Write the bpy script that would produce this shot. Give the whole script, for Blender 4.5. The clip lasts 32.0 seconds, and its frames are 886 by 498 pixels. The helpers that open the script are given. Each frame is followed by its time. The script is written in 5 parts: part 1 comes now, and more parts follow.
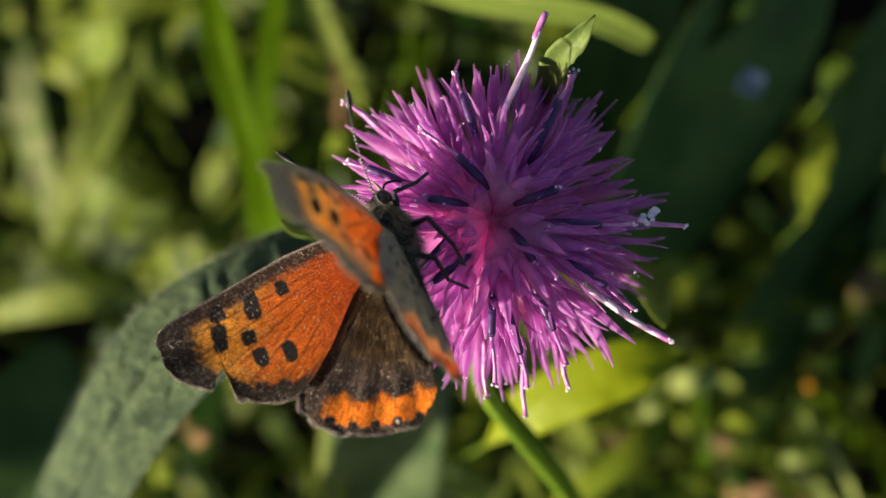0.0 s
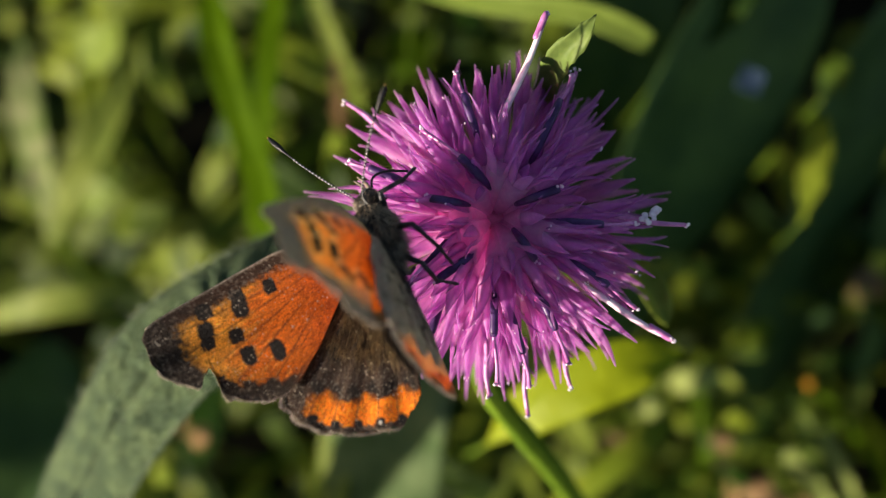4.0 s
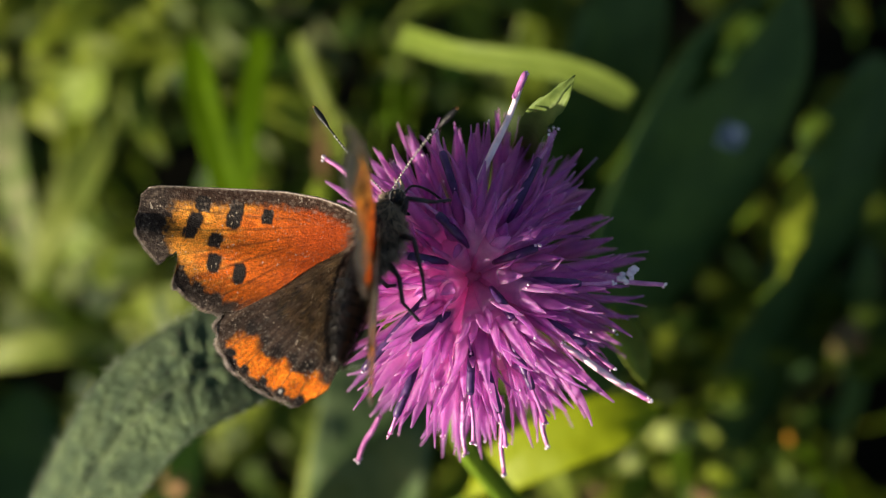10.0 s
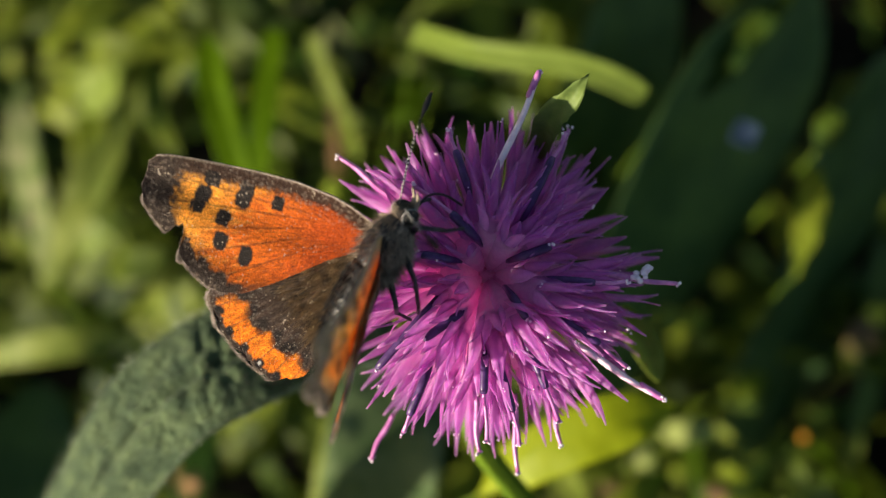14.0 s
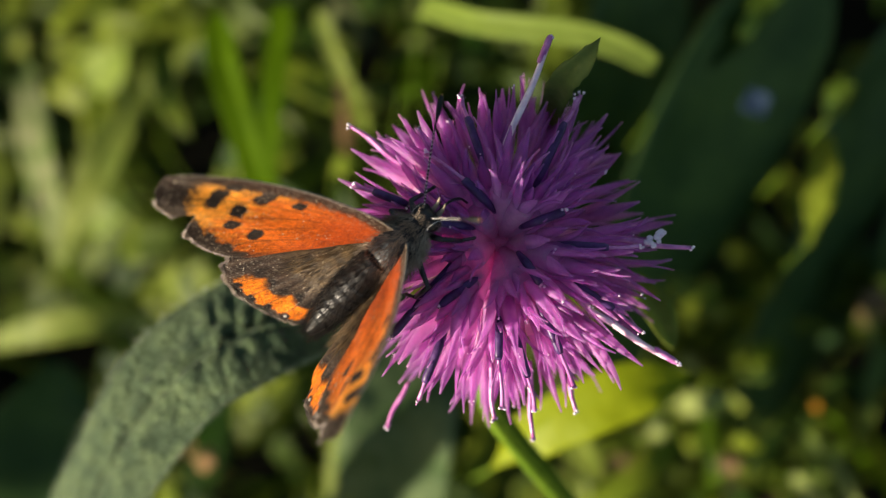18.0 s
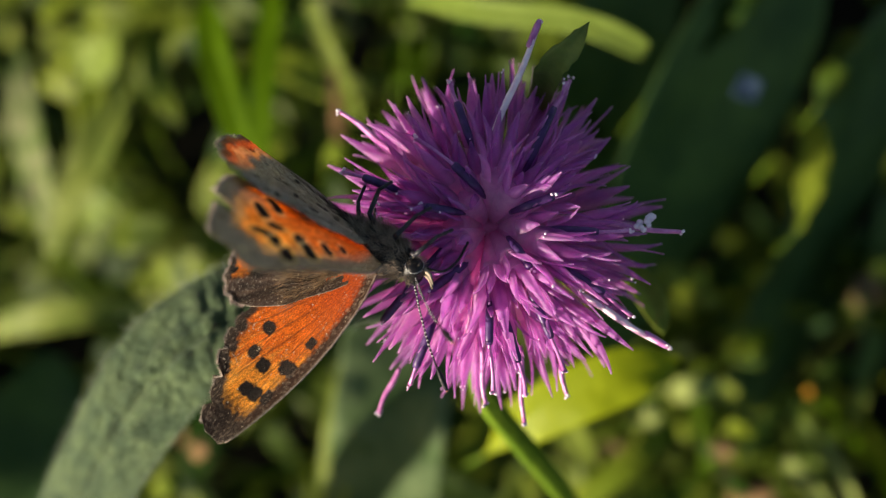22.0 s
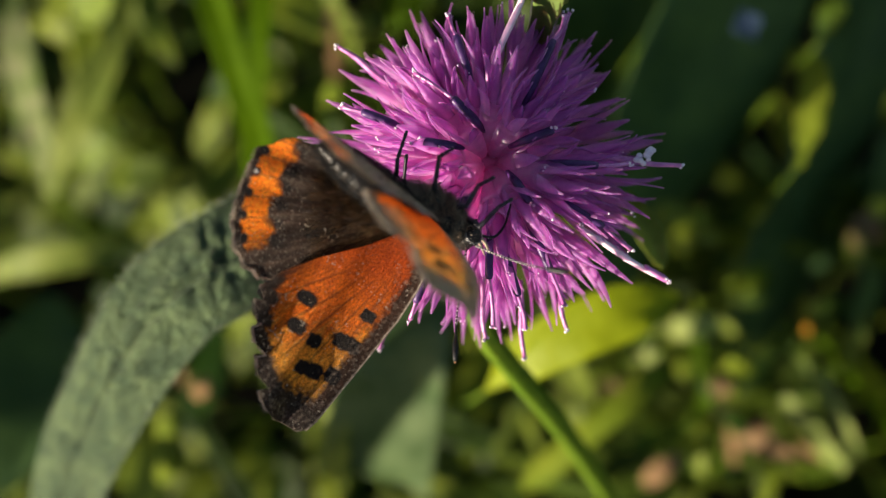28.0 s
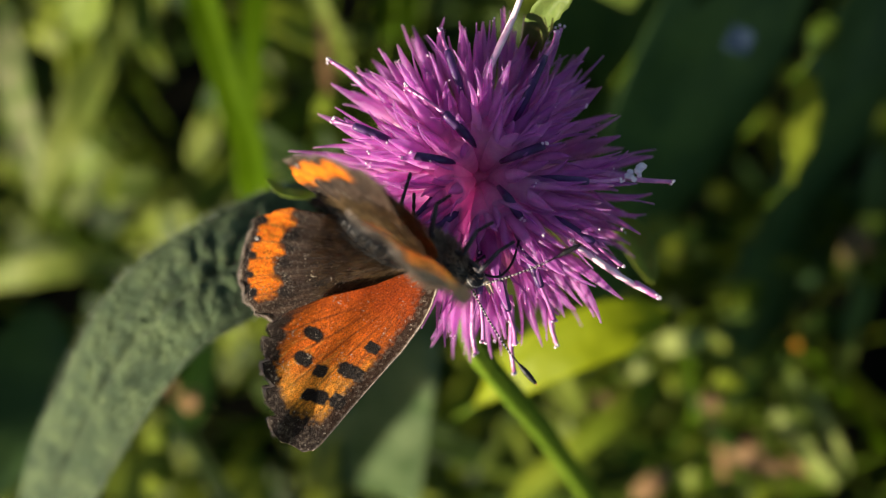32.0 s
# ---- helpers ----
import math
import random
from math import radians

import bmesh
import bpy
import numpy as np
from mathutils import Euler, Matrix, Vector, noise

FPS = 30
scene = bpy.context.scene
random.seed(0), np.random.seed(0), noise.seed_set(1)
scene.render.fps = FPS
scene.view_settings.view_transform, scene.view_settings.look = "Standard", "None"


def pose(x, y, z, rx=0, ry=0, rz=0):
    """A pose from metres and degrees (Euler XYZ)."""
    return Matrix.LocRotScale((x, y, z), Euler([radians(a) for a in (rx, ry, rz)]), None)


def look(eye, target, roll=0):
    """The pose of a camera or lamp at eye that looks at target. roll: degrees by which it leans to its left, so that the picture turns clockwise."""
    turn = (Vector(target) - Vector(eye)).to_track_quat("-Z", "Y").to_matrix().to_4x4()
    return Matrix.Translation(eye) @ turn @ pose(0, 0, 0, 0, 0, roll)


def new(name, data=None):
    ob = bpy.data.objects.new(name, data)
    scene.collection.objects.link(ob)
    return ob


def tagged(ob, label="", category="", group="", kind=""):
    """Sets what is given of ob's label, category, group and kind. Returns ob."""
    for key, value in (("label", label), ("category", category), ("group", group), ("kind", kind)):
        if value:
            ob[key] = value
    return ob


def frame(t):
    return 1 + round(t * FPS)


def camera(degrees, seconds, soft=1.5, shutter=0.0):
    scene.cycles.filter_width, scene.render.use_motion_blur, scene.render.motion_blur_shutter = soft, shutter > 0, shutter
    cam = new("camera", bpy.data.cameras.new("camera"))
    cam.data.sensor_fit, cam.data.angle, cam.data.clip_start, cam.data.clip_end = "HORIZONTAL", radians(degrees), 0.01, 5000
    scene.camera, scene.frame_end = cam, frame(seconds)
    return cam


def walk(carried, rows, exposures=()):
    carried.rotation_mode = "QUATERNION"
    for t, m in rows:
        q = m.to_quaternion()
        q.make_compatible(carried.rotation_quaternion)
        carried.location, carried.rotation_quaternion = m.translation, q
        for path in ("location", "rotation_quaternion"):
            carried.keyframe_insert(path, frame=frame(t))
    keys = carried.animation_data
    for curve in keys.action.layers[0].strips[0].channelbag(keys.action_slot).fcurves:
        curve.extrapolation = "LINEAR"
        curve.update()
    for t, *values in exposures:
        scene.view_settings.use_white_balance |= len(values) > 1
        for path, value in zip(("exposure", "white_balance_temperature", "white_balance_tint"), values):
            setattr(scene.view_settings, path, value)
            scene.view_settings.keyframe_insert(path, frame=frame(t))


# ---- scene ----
cam = camera(40.0, 32.0, soft=1.2)
MM = 0.001
# The flower's own frame: x right, y up the picture's slope, z towards the viewer, in millimetres.
SLOPE = pose(0, 0, 0.27, 9, 0, 0)
REACH = 82.0


def spot(x, y, z):
    return SLOPE @ (Vector((x, y, z)) * MM)


def held(rx, ry, rz, x, y, z):
    return SLOPE @ pose(x * MM, y * MM, z * MM, rx, ry, rz)


CAMERA_ROWS = [
    (0.0, 0.000, 0.000, 0.000, 0.000, 0.000),
    (0.5, -0.111, 0.068, -0.072, -0.184, -0.138),
    (1.0, -0.094, 0.254, -0.324, -0.096, -0.272),
    (1.5, -0.210, 0.239, -0.256, -0.147, -0.077),
    (2.0, -0.144, 0.405, -0.215, -0.288, -0.162),
    (2.5, 0.015, 0.355, 0.058, -0.300, -0.181),
    (3.0, -0.143, 0.159, -0.053, -0.383, 0.043),
    (3.5, -0.097, -0.010, -0.142, -0.296, 0.070),
    (5.5, 0.194, -0.169, -0.293, -0.250, 0.026),
    (6.0, 0.370, -0.092, -0.113, -0.309, 0.144),
    (6.5, 0.623, 0.181, 0.047, -0.231, 0.209),
    (7.0, 1.139, -0.284, 0.218, -0.101, 0.532),
    (7.5, 1.334, -0.386, 0.230, -0.181, 0.658),
    (8.0, 1.575, -0.453, 0.285, -0.220, 0.915),
    (8.5, 1.838, -0.376, 0.104, 0.290, 0.753),
    (9.0, 2.010, -0.674, 0.167, 0.295, 0.808),
    (9.5, 1.856, -0.889, 0.391, 0.131, 1.062),
    (10.0, 1.994, -0.819, 0.387, 0.222, 1.022),
    (10.5, 2.014, -0.502, 0.217, 0.299, 1.017),
    (11.0, 2.182, -0.561, 0.469, 0.190, 1.156),
    (11.5, 2.231, -0.525, 0.461, 0.322, 1.086),
    (12.0, 2.041, -0.460, 0.403, 0.205, 1.243),
    (12.5, 2.072, -0.009, 0.171, 0.252, 1.150),
    (13.0, 2.137, 0.119, 0.235, 0.131, 1.218),
    (13.5, 2.021, -0.117, 0.430, 0.259, 1.193),
    (14.0, 1.843, -0.207, 0.441, 0.181, 1.159),
    (14.5, 1.456, -0.277, 0.457, 0.052, 1.243),
    (16.5, 1.452, -0.020, 0.008, -0.072, 0.850),
    (17.0, 1.422, 0.072, -0.087, -0.063, 0.843),
    (17.5, 1.088, 0.391, -0.418, -0.165, 0.372),
    (18.0, 0.956, 0.236, -0.301, -0.101, 0.202),
    (18.5, 0.689, -0.170, -0.184, 0.056, 0.373),
    (19.0, 0.713, -0.645, -0.109, 0.051, 0.610),
    (19.5, 0.787, -0.712, -0.177, 0.348, 0.605),
    (20.0, 0.863, -1.078, 0.090, 0.494, 0.628),
    (20.5, 0.907, -1.080, 0.097, 0.600, 0.515),
    (21.0, 0.962, -0.911, -0.138, 0.245, 0.652),
    (21.5, 0.692, -0.777, -0.588, 0.304, 0.199),
    (22.0, 0.489, -0.002, -0.618, 0.216, -0.129),
    (22.5, 0.100, 0.134, -0.473, 0.246, -0.227),
    (23.0, -0.119, -0.055, -0.528, 0.147, -0.257),
    (23.5, -0.462, -0.232, -0.518, 0.068, -0.116),
    (24.0, -0.397, -0.203, -0.803, 0.085, -0.314),
    (24.5, -0.592, -0.018, -0.475, 0.090, -0.226),
    (25.0, -0.478, 0.030, -0.306, 0.152, -0.303),
    (25.5, -0.925, -0.354, -0.403, 0.158, -0.283),
    (26.0, -1.421, 0.052, -0.890, 0.381, -0.728),
    (26.5, -1.770, 0.176, -0.895, 0.145, -0.771),
    (28.5, -2.110, -0.125, -0.924, 0.131, -0.827),
    (29.0, -1.890, -0.060, -0.896, 0.201, -0.795),
    (29.5, -1.752, -0.224, -0.625, 0.262, -0.603),
    (30.0, -1.952, -0.341, -0.661, 0.264, -0.528),
    (30.5, -1.822, -0.414, -0.723, 0.403, -0.526),
    (31.0, -1.581, -0.126, -0.875, 0.379, -0.632),
    (31.5, -1.521, -0.168, -0.642, 0.397, -0.570),
    (32.0, -1.565, -0.460, -0.522, 0.203, -0.611),
]
walk(cam, [(t, held(rx, ry, rz, x, y, REACH)) for t, rx, ry, rz, x, y in CAMERA_ROWS])
cam.data.dof.use_dof = True
cam.data.dof.focus_distance = 0.0815
cam.data.dof.aperture_fstop = 17.0
cam.data.dof.aperture_blades = 7

# ---- light ----
SUN_WAY = (SLOPE.to_3x3() @ Vector((-0.847, -0.469, 0.250))).normalized()
world = bpy.data.worlds.new("evening_sky")
scene.world = world
world.use_nodes = True
sky = world.node_tree.nodes.new("ShaderNodeTexSky")
sky.sky_type = "NISHITA"
sky.sun_disc = False
sky.sun_elevation = math.asin(SUN_WAY.z)
sky.sun_rotation = math.atan2(SUN_WAY.x, SUN_WAY.y)
world.node_tree.links.new(sky.outputs["Color"], world.node_tree.nodes["Background"].inputs["Color"])
world.node_tree.nodes["Background"].inputs["Strength"].default_value = 0.08
sun = new("sun", bpy.data.lights.new("sun", "SUN"))
sun.data.energy = 5.9
sun.data.angle = radians(0.6)
sun.data.color = (1.0, 0.87, 0.70)
sun.matrix_world = look(SUN_WAY * 3, (0, 0, 0))
scene.view_settings.exposure = 1.07


# ---- materials ----
def material(name):
    m = bpy.data.materials.new(name)
    m.use_nodes = True
    t = m.node_tree
    return m, t, t.nodes["Principled BSDF"], t.nodes["Material Output"]


def node(t, kind, **inputs):
    n = t.nodes.new(kind)
    for key, value in inputs.items():
        n.inputs[key.replace("_", " ")].default_value = value
    return n


def ramp(t, source, stops):
    r = t.nodes.new("ShaderNodeValToRGB")
    while len(r.color_ramp.elements) < len(stops):
        r.color_ramp.elements.new(0.5)
    for e, (p, c) in zip(r.color_ramp.elements, stops):
        e.position, e.color = p, (*c, 1)
    t.links.new(source, r.inputs["Fac"])
    return r.outputs["Color"]


def mixed(t, fac, a, b, blend="MIX"):
    n = t.nodes.new("ShaderNodeMix")
    n.data_type, n.blend_type = "RGBA", blend
    for socket, v in ((n.inputs[0], fac), (n.inputs[6], a), (n.inputs[7], b)):
        if isinstance(v, bpy.types.NodeSocket):
            t.links.new(v, socket)
        else:
            socket.default_value = v if isinstance(v, float) else (*v, 1)
    return n.outputs[2]


def noise_of(t, scale, detail=3.0, rough=0.55, stretch=None):
    c = t.nodes.new("ShaderNodeTexCoord")
    n = node(t, "ShaderNodeTexNoise", Scale=scale, Detail=detail, Roughness=rough)
    out = c.outputs["Object"]
    if stretch:
        mp = node(t, "ShaderNodeMapping", Scale=stretch)
        t.links.new(out, mp.inputs["Vector"])
        out = mp.outputs["Vector"]
    t.links.new(out, n.inputs["Vector"])
    return n.outputs["Fac"]


def bumped(t, bsdf, height, strength, distance):
    b = node(t, "ShaderNodeBump", Strength=strength, Distance=distance)
    t.links.new(height, b.inputs["Height"])
    t.links.new(b.outputs["Normal"], bsdf.inputs["Normal"])


def translucent(t, bsdf, out, colour, fac):
    """Lets part of the light through a thin leaf or petal."""
    tr = t.nodes.new("ShaderNodeBsdfTranslucent")
    if isinstance(colour, bpy.types.NodeSocket):
        t.links.new(colour, tr.inputs["Color"])
    else:
        tr.inputs["Color"].default_value = (*colour, 1)
    mx = t.nodes.new("ShaderNodeMixShader")
    mx.inputs[0].default_value = fac
    t.links.new(bsdf.outputs[0], mx.inputs[1])
    t.links.new(tr.outputs[0], mx.inputs[2])
    t.links.new(mx.outputs[0], out.inputs["Surface"])


def leaf_material(name, dark, light, rough=0.5, through_=0.3, grain=900.0, spread=0.5, island=False, relief=0.4, gloss=0.13, edge=0.2, size=160.0):
    m, t, b, out = material(name)
    big = noise_of(t, size, 3.0)
    small = noise_of(t, grain, 4.0)
    if island:
        g = t.nodes.new("ShaderNodeNewGeometry").outputs["Random Per Island"]
    else:
        g = t.nodes.new("ShaderNodeObjectInfo").outputs["Random"]
    body = ramp(t, big, ((0.5 - edge, dark), (0.5 + edge, light)))
    veil = mixed(t, 0.35, body, ramp(t, small, ((0.35, dark), (0.65, light))))
    shift = ramp(t, g, ((0.0, (1 - spread, 1 - spread * 0.8, 1 - spread)), (0.5, (1, 1, 0.9)), (1.0, (1 + spread, 1 + spread * 0.8, 1.0))))
    colour = mixed(t, 1.0, veil, shift, "MULTIPLY")
    t.links.new(colour, b.inputs["Base Color"])
    b.inputs["Roughness"].default_value = rough
    b.inputs["Specular IOR Level"].default_value = gloss
    bumped(t, b, small, relief, 0.0004)
    translucent(t, b, out, mixed(t, 1.0, colour, (1.5, 1.5, 0.6), "MULTIPLY"), through_)
    return m


def woolly_material():
    """Grey-green felted leaf: a raised net of veins, pale hairs over darker flesh."""
    m, t, b, out = material("woolly_leaf")
    c = t.nodes.new("ShaderNodeTexCoord")
    warp = node(t, "ShaderNodeTexNoise", Scale=220.0, Detail=2.0)
    t.links.new(c.outputs["Object"], warp.inputs["Vector"])
    add = t.nodes.new("ShaderNodeVectorMath")
    add.operation = "MULTIPLY_ADD"
    add.inputs[1].default_value = (0.003, 0.003, 0.003)
    t.links.new(warp.outputs["Color"], add.inputs[0])
    t.links.new(c.outputs["Object"], add.inputs[2])
    net = node(t, "ShaderNodeTexVoronoi", Scale=900.0)
    net.feature = "DISTANCE_TO_EDGE"
    t.links.new(add.outputs[0], net.inputs["Vector"])
    fine = noise_of(t, 2600.0, 4.0)
    big = noise_of(t, 130.0, 3.0)
    blotch = noise_of(t, 420.0, 3.0)
    flesh = ramp(t, big, ((0.35, (0.026, 0.052, 0.020)), (0.65, (0.070, 0.112, 0.046))))
    flesh = mixed(t, 0.5, flesh, ramp(t, blotch, ((0.40, (0.013, 0.032, 0.009)), (0.62, (0.150, 0.198, 0.080)))))
    hair = mixed(t, 0.3, flesh, ramp(t, fine, ((0.38, (0.016, 0.030, 0.015)), (0.62, (0.100, 0.150, 0.085)))))
    col = mixed(t, 0.35, hair, ramp(t, net.outputs["Distance"], ((0.0, (0.4, 0.46, 0.36)), (0.25, (1.2, 1.2, 1.15)))), "MULTIPLY")
    t.links.new(col, b.inputs["Base Color"])
    b.inputs["Roughness"].default_value = 0.8
    b.inputs["Specular IOR Level"].default_value = 0.15
    b.inputs["Sheen Weight"].default_value = 0.08
    high = t.nodes.new("ShaderNodeMath")
    high.operation = "MULTIPLY_ADD"
    high.inputs[1].default_value = 0.9
    t.links.new(net.outputs["Distance"], high.inputs[0])
    t.links.new(fine, high.inputs[2])
    bumped(t, b, high.outputs[0], 0.8, 0.0007)
    translucent(t, b, out, (0.05, 0.08, 0.03), 0.1)
    return m


WOOLLY = woolly_material()
GRASS = leaf_material("grass_blade", (0.030, 0.066, 0.0004), (0.052, 0.100, 0.0006), 0.65, 0.35, 700.0, 0.2, gloss=0.03)
SORREL = leaf_material("sorrel_green", (0.20, 0.25, 0.005), (0.27, 0.32, 0.008), 0.5, 0.35, 700.0, 0.1)
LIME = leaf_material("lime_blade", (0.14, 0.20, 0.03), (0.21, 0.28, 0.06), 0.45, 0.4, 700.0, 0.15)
# Leaf green darkened so that the shade sits in the colour.
SHADE = leaf_material("shade_dark_leaf", (0.020, 0.050, 0.017), (0.058, 0.106, 0.032), 0.5, 0.1, 600.0, 0.2, edge=0.13, size=110.0)
DIM = leaf_material("grey_green_leaf", (0.030, 0.058, 0.018), (0.105, 0.140, 0.066), 0.7, 0.1, 500.0, 0.1, gloss=0.06, edge=0.14, size=150.0)
# Noise patches paint lit green over shaded dark green.
HALF_LIT = leaf_material("half_lit_leaf", (0.008, 0.024, 0.006), (0.046, 0.076, 0.008), 0.6, 0.25, 500.0, 0.1, gloss=0.04, edge=0.09, size=220.0)
PALE = leaf_material("pale_leaf", (0.065, 0.105, 0.010), (0.20, 0.24, 0.045), 0.55, 0.3, 700.0, 0.2)
MEADOW = leaf_material("meadow_leaf", (0.020, 0.042, 0.004), (0.125, 0.165, 0.020), 0.5, 0.35, 300.0, 0.9, island=True)
FELTED = leaf_material("felted_pale_leaf", (0.14, 0.18, 0.045), (0.23, 0.265, 0.09), 0.6, 0.2, 700.0, 0.15)
BLOTCHED = leaf_material("blotched_leaf", (0.065, 0.112, 0.018), (0.200, 0.208, 0.104), 0.65, 0.2, 420.0, 0.1, gloss=0.05, edge=0.10, size=200.0)
GOLD = leaf_material("golden_petal", (0.30, 0.14, 0.01), (0.42, 0.24, 0.02), 0.5, 0.3, 900.0, 0.1)
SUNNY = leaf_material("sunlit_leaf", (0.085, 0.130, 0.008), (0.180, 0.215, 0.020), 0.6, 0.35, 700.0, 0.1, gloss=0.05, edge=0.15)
DRY = leaf_material("dry_leaf", (0.12, 0.07, 0.035), (0.24, 0.15, 0.08), 0.7, 0.15, 600.0, 0.3)
STEM = leaf_material("green_stem", (0.060, 0.115, 0.006), (0.115, 0.180, 0.012), 0.5, 0.1, 900.0, 0.1, gloss=0.2)
BRACT = leaf_material("bract_green", (0.08, 0.13, 0.03), (0.20, 0.26, 0.07), 0.5, 0.25, 900.0, 0.2)


def soil_material():
    m, t, b, out = material("soil")
    # Near soil is almost black: shade between the leaves put into its colour.
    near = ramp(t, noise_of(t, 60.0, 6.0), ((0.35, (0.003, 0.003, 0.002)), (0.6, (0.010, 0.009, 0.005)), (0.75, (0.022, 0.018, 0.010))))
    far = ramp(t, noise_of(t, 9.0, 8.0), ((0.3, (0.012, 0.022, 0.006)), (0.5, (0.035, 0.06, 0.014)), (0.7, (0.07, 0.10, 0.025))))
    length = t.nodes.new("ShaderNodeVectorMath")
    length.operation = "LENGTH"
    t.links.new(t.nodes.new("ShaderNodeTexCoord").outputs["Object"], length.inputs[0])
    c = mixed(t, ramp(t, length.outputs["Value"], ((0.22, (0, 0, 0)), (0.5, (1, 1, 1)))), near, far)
    t.links.new(c, b.inputs["Base Color"])
    b.inputs["Roughness"].default_value = 0.95
    b.inputs["Specular IOR Level"].default_value = 0.05
    bumped(t, b, noise_of(t, 250.0, 5.0), 0.8, 0.003)
    return m


SOIL = soil_material()


def petal_material():
    """Knapweed purple: pale pink throat, magenta lobes, darker violet towards the points; every lobe a little different."""
    m, t, b, out = material("purple_petal")
    a = t.nodes.new("ShaderNodeAttribute")
    a.attribute_name = "along"
    lobe = t.nodes.new("ShaderNodeNewGeometry").outputs["Random Per Island"]
    base = ramp(t, a.outputs["Fac"], ((0.0, (0.82, 0.34, 0.58)), (0.12, (0.95, 0.62, 0.82)), (0.34, (0.97, 0.76, 0.90)), (0.50, (0.92, 0.56, 0.82)), (0.72, (0.77, 0.37, 0.74)), (0.93, (0.64, 0.27, 0.66)), (1.0, (0.75, 0.42, 0.71))))
    vary = ramp(t, lobe, ((0.0, (0.78, 0.68, 0.86)), (0.5, (1, 1, 1)), (1.0, (1.12, 1.2, 1.08))))
    col = mixed(t, 1.0, base, vary, "MULTIPLY")
    fine = noise_of(t, 1600.0, 3.0)
    col = mixed(t, 0.5, col, ramp(t, fine, ((0.3, (0.78, 0.70, 0.82)), (0.7, (1.12, 1.2, 1.1)))), "MULTIPLY")
    t.links.new(col, b.inputs["Base Color"])
    b.inputs["Roughness"].default_value = 0.34
    b.inputs["Specular IOR Level"].default_value = 0.4
    b.inputs["Sheen Weight"].default_value = 0.1
    bumped(t, b, fine, 0.35, 0.0002)
    b.inputs["Subsurface Weight"].default_value = 0.35
    b.inputs["Subsurface Radius"].default_value = (1.0, 0.35, 0.7)
    b.inputs["Subsurface Scale"].default_value = 0.0012
    translucent(t, b, out, mixed(t, 1.0, col, (1.15, 1.15, 1.15), "MULTIPLY"), 0.55)
    clear = node(t, "ShaderNodeBsdfTransparent", Color=(0.98, 0.74, 0.94, 1))
    both = node(t, "ShaderNodeMixShader", Fac=0.46)
    t.links.new(out.inputs["Surface"].links[0].from_socket, both.inputs[1])
    t.links.new(clear.outputs[0], both.inputs[2])
    t.links.new(both.outputs[0], out.inputs["Surface"])
    return m


PETAL = petal_material()


def plain_material(name, a, b_, rough=0.5, scale=1200.0, metal=0.0, relief=0.3, gloss=0.4):
    m, t, b, out = material(name)
    n = noise_of(t, scale, 4.0)
    t.links.new(ramp(t, n, ((0.35, a), (0.65, b_))), b.inputs["Base Color"])
    b.inputs["Roughness"].default_value = rough
    b.inputs["Metallic"].default_value = metal
    b.inputs["Specular IOR Level"].default_value = gloss
    bumped(t, b, n, relief, 0.0002)
    return m


FELT = plain_material("felt_hair", (0.16, 0.20, 0.13), (0.30, 0.34, 0.24), 0.8)
# Blue of a sky reflection, put into a petal colour.
BLUE = plain_material("blue_glint_petal", (0.018, 0.035, 0.065), (0.034, 0.055, 0.090), 0.7, gloss=0.1)
ANTHER = plain_material("violet_anther", (0.030, 0.010, 0.060), (0.075, 0.028, 0.13), 0.4)
HEART_RED = plain_material("heart_pink", (0.30, 0.04, 0.12), (0.55, 0.14, 0.30), 0.5)
STYLE = plain_material("pale_style", (0.72, 0.48, 0.60), (0.90, 0.75, 0.80), 0.25, gloss=0.5)
STYLE_TIP = plain_material("magenta_style_tip", (0.32, 0.07, 0.26), (0.56, 0.22, 0.48), 0.3, gloss=0.5)
POLLEN = plain_material("white_pollen", (0.62, 0.47, 0.60), (0.82, 0.74, 0.79), 0.6)
CHITIN = plain_material("black_chitin", (0.004, 0.004, 0.005), (0.012, 0.012, 0.014), 0.42, relief=0.9, gloss=0.25)
FUR = plain_material("grey_fur", (0.11, 0.083, 0.060), (0.38, 0.30, 0.225), 0.8, gloss=0.1)
DOWN = plain_material("dark_down", (0.005, 0.0045, 0.004), (0.018, 0.015, 0.013), 0.4, 2500.0, 0.0, 0.4, 0.35)
BELLY_HAIR = plain_material("dark_belly_hair", (0.006, 0.006, 0.007), (0.030, 0.027, 0.024), 0.6, gloss=0.2)
HAIR = plain_material("golden_brown_hair", (0.030, 0.018, 0.008), (0.17, 0.108, 0.046), 0.5, gloss=0.3)
FRINGE = plain_material("pale_fringe", (0.10, 0.08, 0.065), (0.42, 0.35, 0.29), 0.7, gloss=0.1)
BAND = plain_material("pale_band", (0.006, 0.007, 0.008), (0.024, 0.025, 0.027), 0.7, 4000.0, gloss=0.1)
WHITE = plain_material("white_scales", (0.42, 0.40, 0.38), (0.66, 0.63, 0.60), 0.6)
LEGS = plain_material("dark_leg", (0.006, 0.006, 0.009), (0.025, 0.022, 0.03), 0.4)
# Pale colour carries the highlight along the wing's leading edge.
RIM = plain_material("wing_rim_highlight", (0.12, 0.09, 0.07), (0.34, 0.28, 0.22), 0.4, 5000.0, gloss=0.4)
RUST = plain_material("rust_tip", (0.30, 0.11, 0.03), (0.45, 0.2, 0.06), 0.5)


